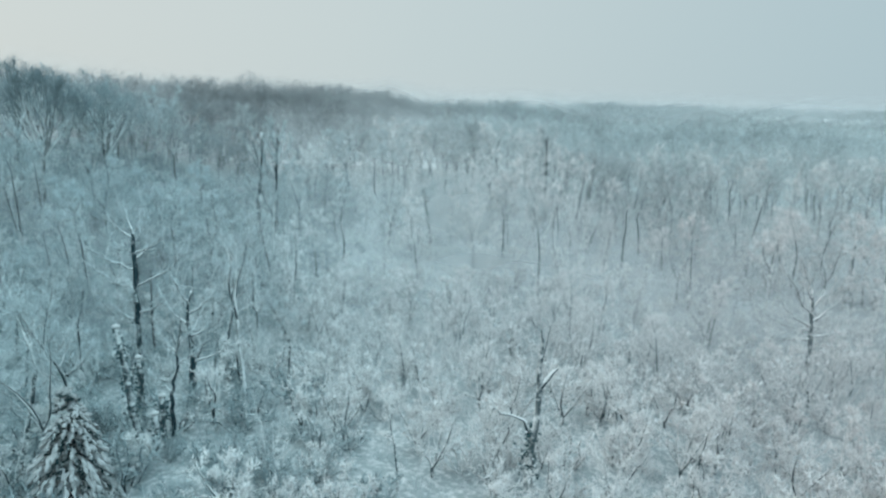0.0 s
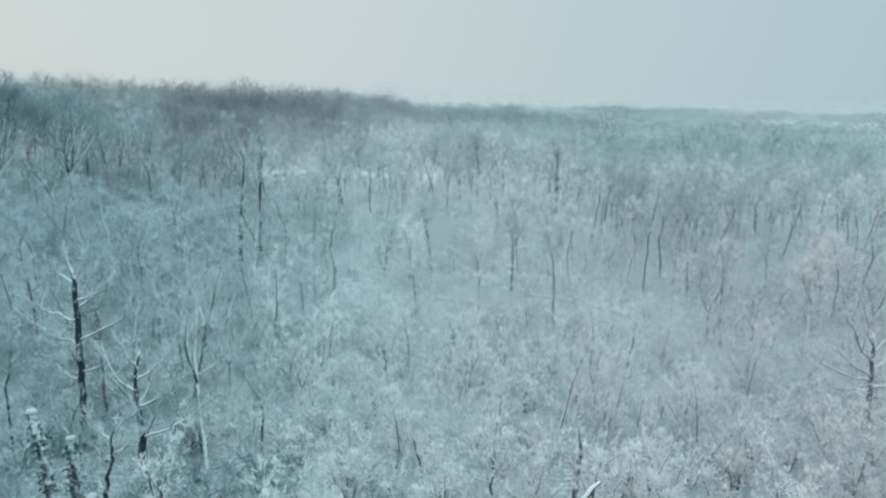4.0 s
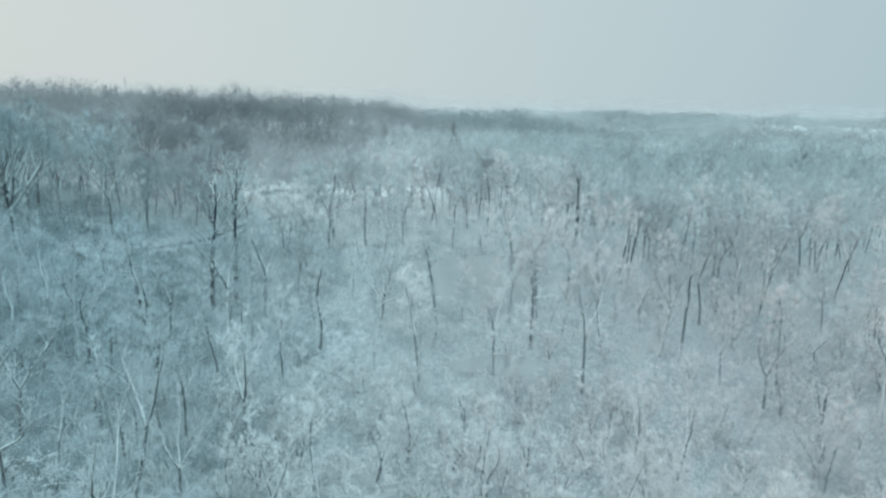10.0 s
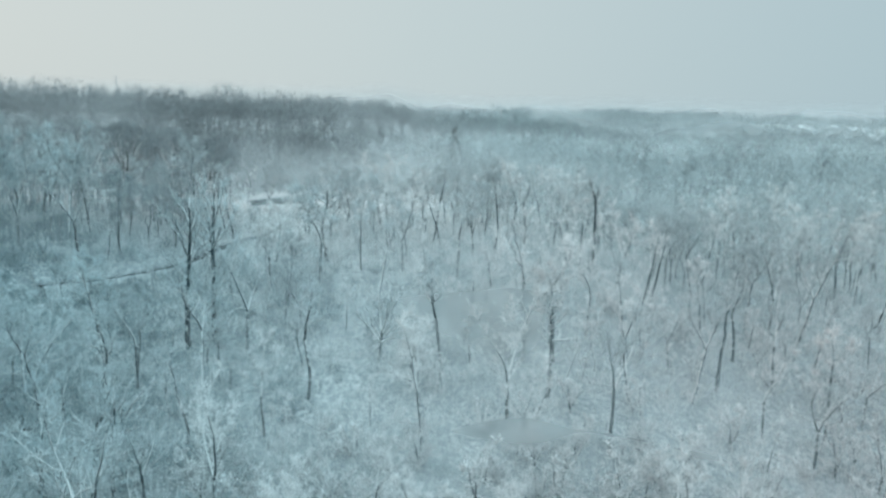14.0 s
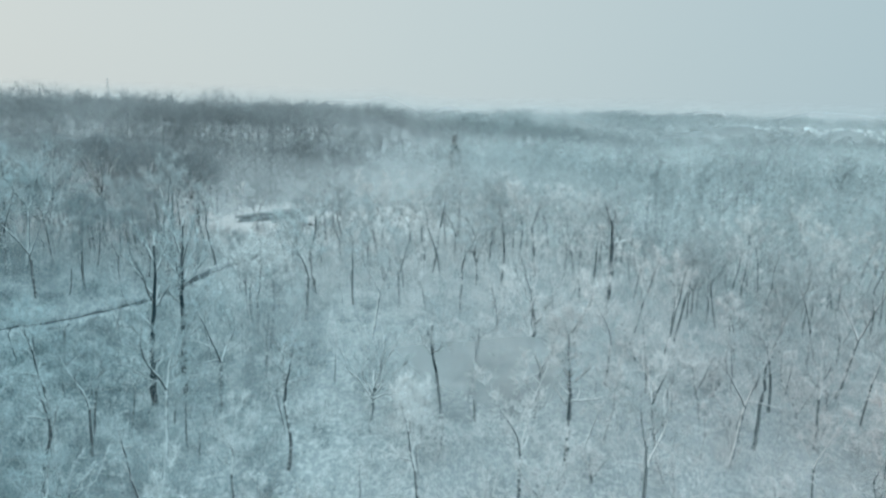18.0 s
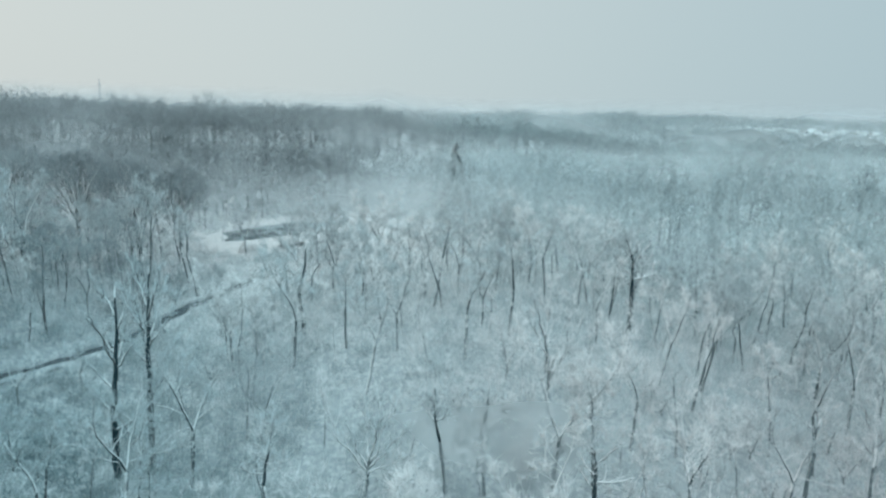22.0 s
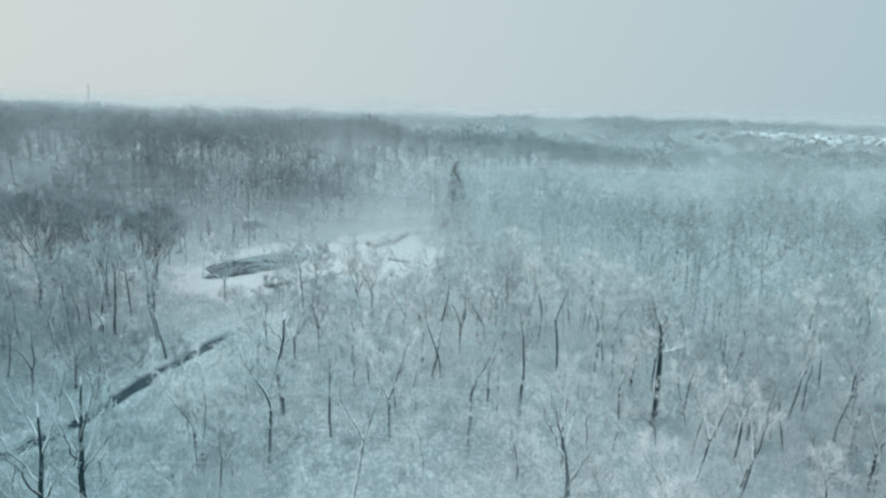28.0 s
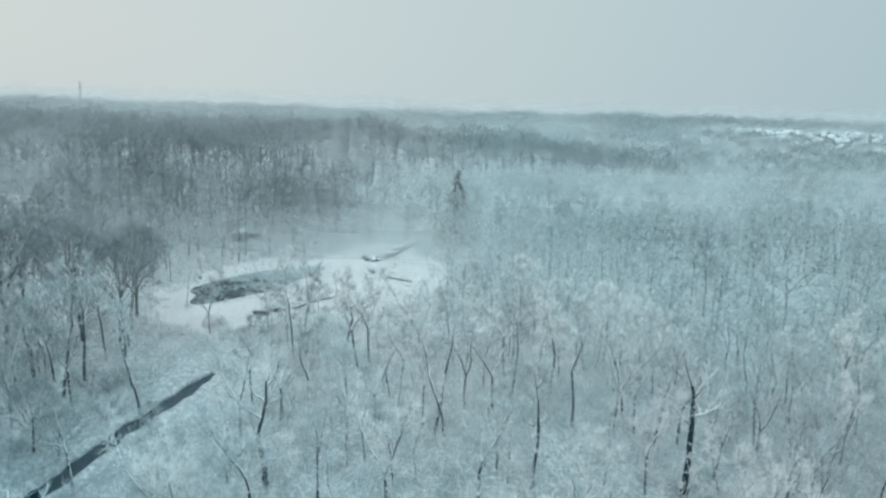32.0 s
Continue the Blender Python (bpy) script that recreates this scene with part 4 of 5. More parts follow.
    crooked_tree("crooked_tree", "thin crooked tree with a hooked snowy top", 21, -33.2, 74.2,
                 [(0, 0, -0.6), (0, 0, 4), (0.2, 0, 7.0), (0.9, 0, 9.2), (0.8, 0, 11), (1.5, 0.1, 13)], [0.3, 0.24, 0.19, 0.16, 0.12, 0.05],
                 [(9.5, 4.6, 0.2, 12.6), (11.0, -1.8, 0.3, 14.2), (12.0, 3.6, 0.5, 14.6), (6.0, -3.4, 0.5, 8.4)], M_BARK_DARK, M_LIMB, 0.1, 40)
    crooked_tree("white_tree", "low many-limbed tree white with snow on every bough", 15, -14.8, 160.4,
                 [(0, 0, -0.5), (0.1, 0, 2.0), (0.2, 0, 4.0), (0.6, 0.1, 6.0)], [0.3, 0.26, 0.22, 0.16],
                 [(3.8, -5.6, -0.4, 12.6), (4.0, -2.6, 0.5, 10.4), (4.6, 2.2, -0.3, 14.0), (4.4, 4.0, 0.8, 13.6), (3.6, 6.4, -0.4, 6.8), (4.2, 5.0, 1.0, 9.4), (5.5, -0.6, 2.5, 13.0)], M_BARK_PALE, M_LIMB, 0.15)
    crooked_tree("broad_tree", "leaning broad tree with a long snowy bough", 16, 68.5, 117.5,
                 [(0, 0, -0.6), (0.3, 0, 5), (0.2, 0, 10.5), (-0.2, 0.1, 15), (-0.6, 0.2, 19)], [0.55, 0.45, 0.4, 0.32, 0.15],
                 [(9.5, -6.6, -0.6, 9.8), (10.0, 7.5, -0.5, 12.2), (12.0, -7.0, 0.5, 17.5), (14.0, -6.0, -1.0, 22.0), (15.5, 4.5, 0.5, 21.5), (17.0, -2.5, 1.0, 24.0), (13.0, 6.5, 1.0, 18.0), (11.0, -9.0, 1.0, 14.5), (16.0, 0.5, 4.0, 22.5)], M_BARK, M_LIMB, 0.2, 80)
    crooked_tree("forked_tree", "crooked dark tree with a hooked stub and pale crown", 17, -30.8, 197.3,
                 [(0, 0, -0.6), (0.1, 0, 2.5), (-0.5, 0, 5.5), (-0.9, 0, 7.5), (0.2, 0.1, 12), (0.6, 0.1, 17)], [0.42, 0.36, 0.34, 0.3, 0.2, 0.08],
                 [(7.6, -1.9, 0, 11.2), (7.2, 4.4, -0.4, 10.2), (11.5, 4.2, 0.5, 16.5), (12.5, -4.2, 0.6, 17.5), (14.5, 2.6, 1.0, 19.0), (10.0, -5.0, -0.5, 14.5), (13.0, 0.4, 4.0, 17.0)], M_BARK_DARK, M_LIMB_GREY)
    crooked_tree("forked_tree", "dark tree leaning in a wide fork over the snow", 18, 11.6, 179.5,
                 [(0, 0, -0.6), (-0.1, 0, 2.0), (0.0, 0, 4.2), (-0.6, 0, 8), (-1.6, 0.1, 12.5)], [0.36, 0.32, 0.28, 0.2, 0.1],
                 [(3.6, 3.6, -0.3, 11.0), (4.4, 5.2, 0.5, 15.0), (7.5, -4.0, 0.4, 14.5), (10.5, -3.4, -0.5, 17.5), (9.0, 1.0, 2.0, 16.5)], M_BARK_DARK, M_LIMB_GREY, 0.19)


def ivy_trunk(x, y, height, lean):
    """A dead bole clad in ivy, with a cap of snow on its broken top."""
    ob = thing("ivy_clad_trunk", "broken trunk clad in dark ivy with a snow cap", "tree", "ivy-clad trunks")
    ob.location = (x, y, float(surface(np.float64(x), np.float64(y))))
    rng = np.random.default_rng(int(height * 10))
    line = np.array([(lean * k + 0.1 * math.sin(k * 2), 0, -0.5 + (height + 0.5) * k / 6) for k in range(7)])
    part("trunk", mesh_of("trunk", [tube(line, np.linspace(0.45, 0.26, 7), 8, True)], M_BARK_GREY), ob)
    n = int(46 * height)
    f = rng.uniform(0, 5.99, n)
    i = f.astype(int)
    base = line[i] + (line[i + 1] - line[i]) * (f - i)[:, None] + rng.normal(size=(n, 3)) * np.array([0.36, 0.36, 0.2]) * (0.7 + 0.5 * np.sin(f * 4.1))[:, None]
    d = unit(rng.normal(size=(n, 3)) + np.array([0, 0, -0.5]))
    part("ivy", mesh_of("ivy", [slivers(base, d, rng.uniform(0.3, 0.7, n), np.full(n, 0.32), rng, True)], M_LEAF), ob, "dark evergreen ivy")
    bm = bmesh.new()
    bmesh.ops.create_icosphere(bm, subdivisions=2, radius=0.5)
    for v in bm.verts:
        v.co.z *= 0.55
        v.co *= 1 + 0.15 * noise.noise(v.co * 3)
    me = bpy.data.meshes.new("snow_cap")
    bm.to_mesh(me)
    bm.free()
    me.materials.append(M_SNOW)
    cap = part("snow_cap", me, ob)
    cap.location = (line[6][0], 0, height + 0.1)
    planted.append((x, y))


def spruce_meshes(seed, height, spread, levels, snow):
    rng = np.random.default_rng(seed)
    needles, caps = [], []
    for lv in range(levels):
        s = lv / levels
        z = height * (0.08 + 0.9 * s)
        reach = spread * (1 - s) ** 0.85 + 0.15
        for b in range(9 if s < 0.7 else 6):
            a = b * 0.698 + lv * 1.1 + rng.uniform(-0.2, 0.2)
            r = reach * rng.uniform(0.75, 1.12)
            out = np.array([math.cos(a), math.sin(a), 0])
            pts = np.array([out * r * q + np.array([0, 0, z + 0.12 * r * math.sin(q * 2.2) - 0.62 * r * q * q]) for q in (0.0, 0.3, 0.6, 0.85, 1.0)])
            n = int(16 + 10 * (1 - s))
            f = rng.uniform(0.3, 3.99, n)
            i = f.astype(int)
            base = pts[i] + (pts[i + 1] - pts[i]) * (f - i)[:, None]
            d = unit(out * 0.5 + rng.normal(size=(n, 3)) * np.array([0.6, 0.6, 0.25]) + np.array([0, 0, -0.65]))
            needles.append(slivers(base, d, rng.uniform(0.35, 0.8, n) * (0.5 + 0.12 * spread), np.full(n, 0.28), rng))
            if rng.uniform() < snow:
                for start, q1 in ((0.15, 0.4), (0.3, 0.6), (0.45, 0.78), (0.58, 0.9), (0.7, 1.04), (0.8, 1.14), (0.9, 1.2)):
                    if rng.uniform() < 0.36:
                        continue
                    q = np.linspace(start, q1, 6)
                    w = rng.normal() * 0.3 * reach
                    line = np.array([out * r * t + np.array([-out[1] * w * t, out[0] * w * t, z + 0.16 + 0.12 * r * math.sin(t * 2.2) - 0.62 * r * t * t]) for t in q])
                    rad = np.array([0.02, 0.7, 1.0, 0.8, 0.95, 0.05]) * rng.uniform(0.35, 1.35, 6) * (0.115 + 0.044 * reach)
                    caps.append(tube(line + rng.normal(size=(6, 3)) * np.array([0.1, 0.1, 0.07]), rad, 6))
    return needles, caps


def spruce(name, label, seed, x, y, height, spread, levels, snow):
    ob = thing(name, label, "tree")
    ob.location = (x, y, float(surface(np.float64(x), np.float64(y))))
    needles, caps = spruce_meshes(seed, height, spread, levels, snow)
    part("trunk", mesh_of("trunk", [tube([(0, 0, -0.5), (0.05, 0, height * 0.5), (0, 0, height)], [0.22, 0.14, 0.02], 7)], M_BARK), ob)
    part("crown", mesh_of("crown", needles, M_NEEDLE), ob, "dark green needles on drooping boughs")
    me = mesh_of("snow_load", caps, M_SNOW)
    me.polygons.foreach_set("use_smooth", np.ones(len(me.polygons), bool))
    tagged(part("snow_load", me, ob, "thick snow lying along the boughs"), kind="stuff")
    planted.append((x, y))


def near_planted(x, y, d):
    return any((x - a) ** 2 + (y - b) ** 2 < d * d for a, b in planted)


def populate():
    rng = np.random.default_rng(7)
    for x, y in scatter(rng, 62, 250, 9.8, lambda y: min(wedge(y), 118)):
        if clearing(x, y) or near_planted(x, y, 6):
            continue
        if y < 138 and x > -24 + 0.3 * (y - 100):
            if rng.uniform() < 0.72:
                continue
            plant("rimed", int(rng.integers(0, 6)), x, y, rng.uniform(0, 360), rng.uniform(0.5, 0.75))
            continue
        u = rng.uniform()
        if before_ditch(x, y) and u < 0.8:
            continue
        if x > -40 and u < 0.3:
            continue
        if y < 125 and x < -25:
            plant("dim" if u < 0.3 else "bare", int(rng.integers(0, 6)), x, y, rng.uniform(0, 360), rng.uniform(0.72, 1.02))
            continue
        kind = ("dim" if u < 0.5 and y > 165 else "bare") if x < -40 and y > 120 else ("dim" if u < 0.3 else "bare" if u < 0.75 else "rimed") if y > 158 else ("bare" if u < 0.55 else "rimed")
        if y > 128 and rng.uniform() < 0.12:
            plant("straight", int(rng.integers(0, 3)), x, y, rng.uniform(0, 360), rng.uniform(0.75, 1.0), (0, rng.uniform(-4, 6)))
            continue
        plant(kind, int(rng.integers(0, 6)), x, y, rng.uniform(0, 360), rng.uniform(0.75, 1.05))
    for x, y in scatter(rng, 12, 185, 7.4, lambda y: min(max(wedge(y), 50), 100)):
        if x < -26 and rng.uniform() < 0.62 or x < -18 and y < 84 and rng.uniform() < 0.76 or y > 140 and (rng.uniform() < 0.4 or x < -10) or near_planted(x, y, 3.6):
            continue
        plant("small", int(rng.integers(0, 5)), x, y, rng.uniform(0, 360), rng.uniform(0.55, 1.05))
    for x, y in scatter(rng, 12, 150, 8.2, lambda y: min(max(wedge(y), 50), 95)):
        plant("scrub" if x < (-6 if y < 95 else -22) and rng.uniform() < (0.95 if y < 84 else 0.7) else "shrub", int(rng.integers(0, 5)), x, y, rng.uniform(0, 360), rng.uniform(0.6, 1.2))
    for x, y in scatter(rng, 48, 92, 3.7, lambda y: 58):
        if -58 < x < -10 - 0.25 * (y - 48) and not near_planted(x, y, 2.5) and rng.uniform() < 0.6:
            plant("scrub", int(rng.integers(0, 5)), x, y, rng.uniform(0, 360), rng.uniform(0.45, 0.95))
    for x, y in scatter(rng, 190, 236, 3.8, lambda y: 100):
        if x < -60 and ditch_off(x, y) > 3.0 and x < -55 - 0.25 * (y - 195) and rng.uniform() < 0.12:
            plant("scrub", int(rng.integers(0, 5)), x, y, rng.uniform(0, 360), rng.uniform(0.5, 0.9))
    for x, y in scatter(rng, 112, 200, 9.0, lambda y: min(wedge(y), 90)):
        if x < -28 and ditch_off(x, y) > 3.5 and not near_planted(x, y, 3) and rng.uniform() < (0.3 if before_ditch(x, y) else 0.6):
            if rng.uniform() < 0.75:
                plant("dim" if y > 170 else "bare", int(rng.integers(0, 6)), x, y, rng.uniform(0, 360), rng.uniform(0.45, 0.7))
            else:
                plant("scrub", int(rng.integers(0, 5)), x, y, rng.uniform(0, 360), rng.uniform(0.5, 0.9))
    for x, y in scatter(rng, 176, 240, 9.0, lambda y: min(wedge(y), 170)):
        if x < -66 - 0.2 * (y - 200) and ditch_off(x, y) > 4 and not near_planted(x, y, 4) and not glade(x, y) and not before_ditch(x, y) and rng.uniform() < 0.8:
            plant("bare" if rng.uniform() < 0.55 else "dim", int(rng.integers(0, 6)), x, y, rng.uniform(0, 360), rng.uniform(0.7, 1.0))
    for x, y in scatter(rng, 210, 262, 11.0, lambda y: min(wedge(y), 150)):
        if x > 8 and not near_planted(x, y, 4):
            plant("rimed" if rng.uniform() < 0.45 else "bare", int(rng.integers(0, 6)), x, y, rng.uniform(0, 360), rng.uniform(0.8, 1.05))
    for x, y in scatter(rng, 95, 250, 12.5, lambda y: min(wedge(y), 95)):
        if not clearing(x, y) and not before_ditch(x, y) and (y > 135 or x < -20):
            plant("young", int(rng.integers(0, 4)), x, y, rng.uniform(0, 360), rng.uniform(0.6, 1.1))


def gather(name, label, category, protos, pts, sizes, mats, rng):
    """Many trees in one mesh, with one slot of material for wood and one for twigs."""
    vs, fs, ms, k = [], [], [], 0
    for (x, y), s in zip(pts, sizes):
        chunks = protos[int(rng.integers(0, len(protos)))]
        a = rng.uniform(0, 6.283)
        c, sn = math.cos(a) * s, math.sin(a) * s
        R = np.array([[c, sn, 0], [-sn, c, 0], [0, 0, s]])
        z = surface(np.float64(x), np.float64(y))
        for v, f, slot in chunks:
            vs.append(v @ R + np.array([x, y, z]))
            fs.append(f + k)
            ms.append(np.full(len(f), slot, np.int32))
            k += len(v)
    me = mesh_of(name, [(np.concatenate(vs), np.concatenate(fs))], mats[0])
    for m in mats[1:]:
        me.materials.append(m)
    me.polygons.foreach_set("material_index", np.concatenate(ms))
    return tagged(new(name, me), label, category, kind="stuff")


def joined(chunks, slot):
    k, vs, fs = 0, [], []
    for v, f in chunks:
        vs.append(v)
        fs.append(f + k)
        k += len(v)
    return np.concatenate(vs), np.concatenate(fs), slot


def brush_chunk(seed, height, blades, width):
    """A low tuft of bare shoots."""
    rng = np.random.default_rng(seed)
    base = np.stack([rng.normal(size=blades) * 0.8, rng.normal(size=blades) * 0.8, rng.uniform(-0.1, 0.5, blades) * height], 1)
    d = unit(rng.normal(size=(blades, 3)) * 0.6 + np.array([0, 0, 0.8]))
    return [(*slivers(base, d, height * rng.uniform(0.4, 0.9, blades), np.full(blades, width), rng, True), 0)]


def far_woods():
    rng = np.random.default_rng(21)
    low = []
    for k in range(8):
        bole, wood, fine = dome_chunks(71 + k, 19 + 0.7 * k, 0.2, 9, 0.38, 160, 1.1, 0.15, sides=3, shoots=1, flat=True, inner=0.35, droop=1.8, fill=260, crown=0.5)
        low.append([joined(bole, 0), joined(wood, 2), joined(fine, 1)])
    for k in range(4):
        bole, wood, fine = tree_chunks(171 + k, 21 + k, 0.22, 0.45, 9, 0.26, 260, 1.5, 0.13, sides=4, shoots=2, flat=True)
        low.append([joined(bole, 0), joined(wood, 2), joined(fine, 1)])
    ridge = scatter(rng, 368, 450, 8.4, wedge)
    plateau = scatter(rng, 885, 965, 8.0, lambda y: 335)
    pts = np.concatenate([scatter(rng, 250, 560, 9.8, wedge), ridge[ridge[:, 0] < -40]])
    pts = pts[~clearing(pts[:, 0], pts[:, 1]) & (((pts[:, 0] + 88) / 30) ** 2 + ((pts[:, 1] - 249) / 24) ** 2 > 1)]
    x, y = pts[:, 0], pts[:, 1]
    patch = np.sin(x * 0.043 + 1.7 * np.sin(y * 0.021)) + np.sin(y * 0.037 + 1.3 * np.sin(x * 0.017 + 2.0))
    thin = ((x + 26) / 24) ** 2 + ((y - 272) / 26) ** 2 < 1
    keep = (~thin | (rng.uniform(size=len(x)) < 0.1)) & ((patch > -1.1) | (rng.uniform(size=len(x)) < 0.45))
    pts, patch = pts[keep], patch[keep]
    x, y = pts[:, 0], pts[:, 1]
    sparse = (x < -50) & (y < 395) & (rng.uniform(size=len(x)) < 0.2)
    pts, patch = pts[~sparse], patch[~sparse]
    x, y = pts[:, 0], pts[:, 1]
    left = (patch > 1.5) & (y > 410) | (x < -55 + 0.25 * (y - 330)) & (y > 235) & (y < 470) | (y > 470) & (x < 150) | (((x - 105) / 75) ** 2 + ((y - 320) / 62) ** 2 < 1) & (rng.uniform(size=len(x)) < 0.22)
    for name, label, sel, bark, twig, lo in (("dark_wood", "dense leafless wood with dark crowns on the rise", left, M_BARK, M_TWIG_BARE, 0.84), ("pale_wood", "leafless wood with dusted crowns in the hollow", ~left, M_BARK_PALE, M_TWIG_BRUSH, 0.72)):
        gather(name, label, "woodland", low, pts[sel], rng.uniform(lo, lo + 0.4, sel.sum()) * np.where(rng.uniform(size=sel.sum()) < 0.1, 1.1, 1.0) * (1 + 0.05 * patch[sel]) * np.where((y[sel] < 335) & (x[sel] > -40), 1.2, np.where(y[sel] > 380, 0.9, 1.0)), [bark, twig, twig], rng)
    tiny = []
    for k in range(6):
        bole, wood, fine = dome_chunks(91 + k, 18 + k, 0.3, 9, 0.40, 36, 2.0, 0.5, sides=3, shoots=0, flat=True, inner=0.5, droop=1.4, fill=46)
        tiny.append([joined(fine, 1)])
    near, far = scatter(rng, 560, 1000, 11.5, lambda y: 0.76 * y), scatter(rng, 1000, 1500, 15.0, lambda y: 0.76 * y)
    pts = np.concatenate([near, far, plateau[plateau[:, 0] > 165]])
    x, y = pts[:, 0], pts[:, 1]
    field = (x > 300 - 0.1 * (y - 885)) & (np.hypot((x - 440) / 170, (y - 865) / 105) < 1) & (np.sin(x * 0.09 + 0.6 * np.sin(y * 0.05)) * np.sin(y * 0.06 + 0.4) > -0.6)
    field |= (x < -150) & (y > 1000) & (y < 1250) & (np.sin(x * 0.02) * np.sin(y * 0.03) > 0.2)
    pts = pts[~field]
    clump = 0.9 + 0.06 * (np.sin(pts[:, 0] * 0.021 + pts[:, 1] * 0.013) + np.sin(pts[:, 0] * 0.047 - pts[:, 1] * 0.009) + 1.2)
    gather("far_woods", "distant snow-dusted woods on the ridge", "woodland", tiny, pts, clump * rng.uniform(0.75, 1.25, len(pts)), [M_BARK, M_TWIG_BARE], rng)
    east = scatter(rng, 182, 262, 3.0, lambda y: 130)
    extra = scatter(rng, 108, 236, 2.7, lambda y: min(wedge(y), 96))
    pts = np.concatenate([scatter(rng, 6, 420, 3.8, lambda y: max(wedge(y), 60)), extra[extra[:, 0] < -26], scatter(rng, 100, 262, 3.3, lambda y: min(wedge(y), 120)), east[east[:, 0] > -12]])
    pts = pts[~clearing(pts[:, 0], pts[:, 1])]
    white = rng.uniform(size=len(pts)) < 0.12 + 0.26 * S(-44, -8, pts[:, 0] + 6 * np.sin(pts[:, 1] * 0.06))
    green = ~white & (pts[:, 1] < 192) & (rng.uniform(size=len(pts)) < 0.75 * S(-6, -46, pts[:, 0] + 6 * np.sin(pts[:, 1] * 0.06)))
    for name, label, sel, mat, h in (("undergrowth", "low rimed undergrowth between the trunks", white, M_TWIG_FROST, 3.2), ("brushwood", "low grey brushwood sticking out of the snow", ~white & ~green, M_TWIG_BRUSH, 1.7), ("bramble_cover", "low blue-green bramble leaves under the oaks", green, M_TWIG_BRAMBLE, 2.2)):
        protos = [brush_chunk(131 + k, h * (0.8 + 0.1 * k), 46, 0.115 if name == "bramble_cover" else 0.085) for k in range(6)]
        gather(name, label, "undergrowth", protos, pts[sel], rng.uniform(0.5, 1.2, sel.sum()), [mat], rng)


landmarks()
snag()
single_trees()
ivy_trunk(-36.6, 72.5, 14.6, -0.32)
ivy_trunk(-34.0, 72.8, 6.0, 0.05)
ivy_trunk(-33.6, 71.0, 4.6, -0.04)
ivy_trunk(-40.2, 80.5, 7.4, 0.02)
spruce("snowy_spruce", "small spruce bowed under thick clumps of snow", 3, -38.0, 61.2, 13.2, 4.6, 14, 1.0)
spruce("far_spruce", "tall dark spruce rising over the leafless wood", 4, -1.5, 369.0, 29, 7.0, 22, 0.5)
populate()
far_woods()


# ---- pond, ditch and what lies round them ----
def pond():
    bm = bmesh.new()
    ring = []
    for k in range(72):
        a = k * 2 * math.pi / 72
        r = 1.06 * (1 + 0.10 * math.sin(3 * a + 0.6) + 0.06 * math.sin(5 * a))
        p, q = 25 * math.cos(a) * r, 10 * math.sin(a) * r
        ring.append(bm.verts.new((p * POND_WAY[0] + q * POND_WAY[1], p * POND_WAY[1] - q * POND_WAY[0], 0)))
    f = bm.faces.new(ring)
    bmesh.ops.triangulate(bm, faces=[f])
    bmesh.ops.recalc_face_normals(bm, faces=bm.faces[:])
    me = bpy.data.meshes.new("pond")
    bm.to_mesh(me)
    bm.free()
    me.materials.append(M_WATER)
    ob = tagged(new("pond", me), "half-frozen pond, dark water at one end and snowed ice at the other", "pond", kind="structure")
    ob.location = (*POND, POND_LEVEL + 0.02)


def ditch():
    rng = np.random.default_rng(9)
    line = []
    for (ax, ay), (bx, by) in zip(DITCH, DITCH[1:]):
        for k in range(9):
            line.append((ax + (bx - ax) * k / 9, ay + (by - ay) * k / 9))
    line = np.array(line + [DITCH[-1]])
    for _ in range(6):
        line[1:-1] = (line[:-2] + line[2:] + 2 * line[1:-1]) / 4
    d = unit(np.gradient(line, axis=0))
    side = np.stack([-d[:, 1], d[:, 0]], 1)
    level = ground(line[:, 0], line[:, 1])
    n = len(line)

    def edge(off, lift):
        p = line + side * np.reshape(off, (-1, 1))
        z = np.where(np.abs(off) > 2.61, ground(p[:, 0], p[:, 1]), level)
        return np.column_stack([p, z + lift])
    v = np.concatenate([edge(np.full(n, -2.6), -0.55), edge(np.full(n, 2.6), -0.55)])
    k = np.arange(n - 1)
    f = np.concatenate([np.stack([k, k + 1, k + n], 1), np.stack([k + 1, k + n + 1, k + n], 1)])
    tagged(new("ditch_water", mesh_of("ditch_water", [(v, f)], M_DITCH)), "dark still water in a straight ditch", "water", kind="structure")
    for s in (-1, 1):
        wander = 0.2 * np.sin(np.arange(n) * 1.3 + s) + 0.22 * rng.normal(size=n) - 1.3 * np.clip(1 - np.arange(n) / 3.0, 0, 1)
        rows = [(1.65, -1.0), (1.7, -0.15), (1.9, 0.03), (2.3, 0.04), (3.0, -0.03), (3.9, -0.4)]
        v = np.concatenate([edge(s * (off + wander * (i < 5)), lift + 0.03 * rng.normal(size=n)) for i, (off, lift) in enumerate(rows)])
        f = []
        for r in range(len(rows) - 1):
            p = k + r * n
            a, b = (np.stack([p, p + 1, p + n], 1), np.stack([p + 1, p + n + 1, p + n], 1))
            f += [a[:, ::-s], b[:, ::-s]] if s > 0 else [a, b]
        tagged(new("ditch_bank", mesh_of("ditch_bank", [(v, np.concatenate(f))], M_FLOOR)), "snow-topped bank edging the ditch", "bank", kind="structure")


M_DITCH = material("ditch_water", 0.2)[0]
M_DITCH.node_tree.nodes["Principled BSDF"].inputs["Base Color"].default_value = (0.003, 0.028, 0.042, 1)
M_DITCH.node_tree.nodes["Principled BSDF"].inputs["Specular IOR Level"].default_value = 0.06
pond()
ditch()


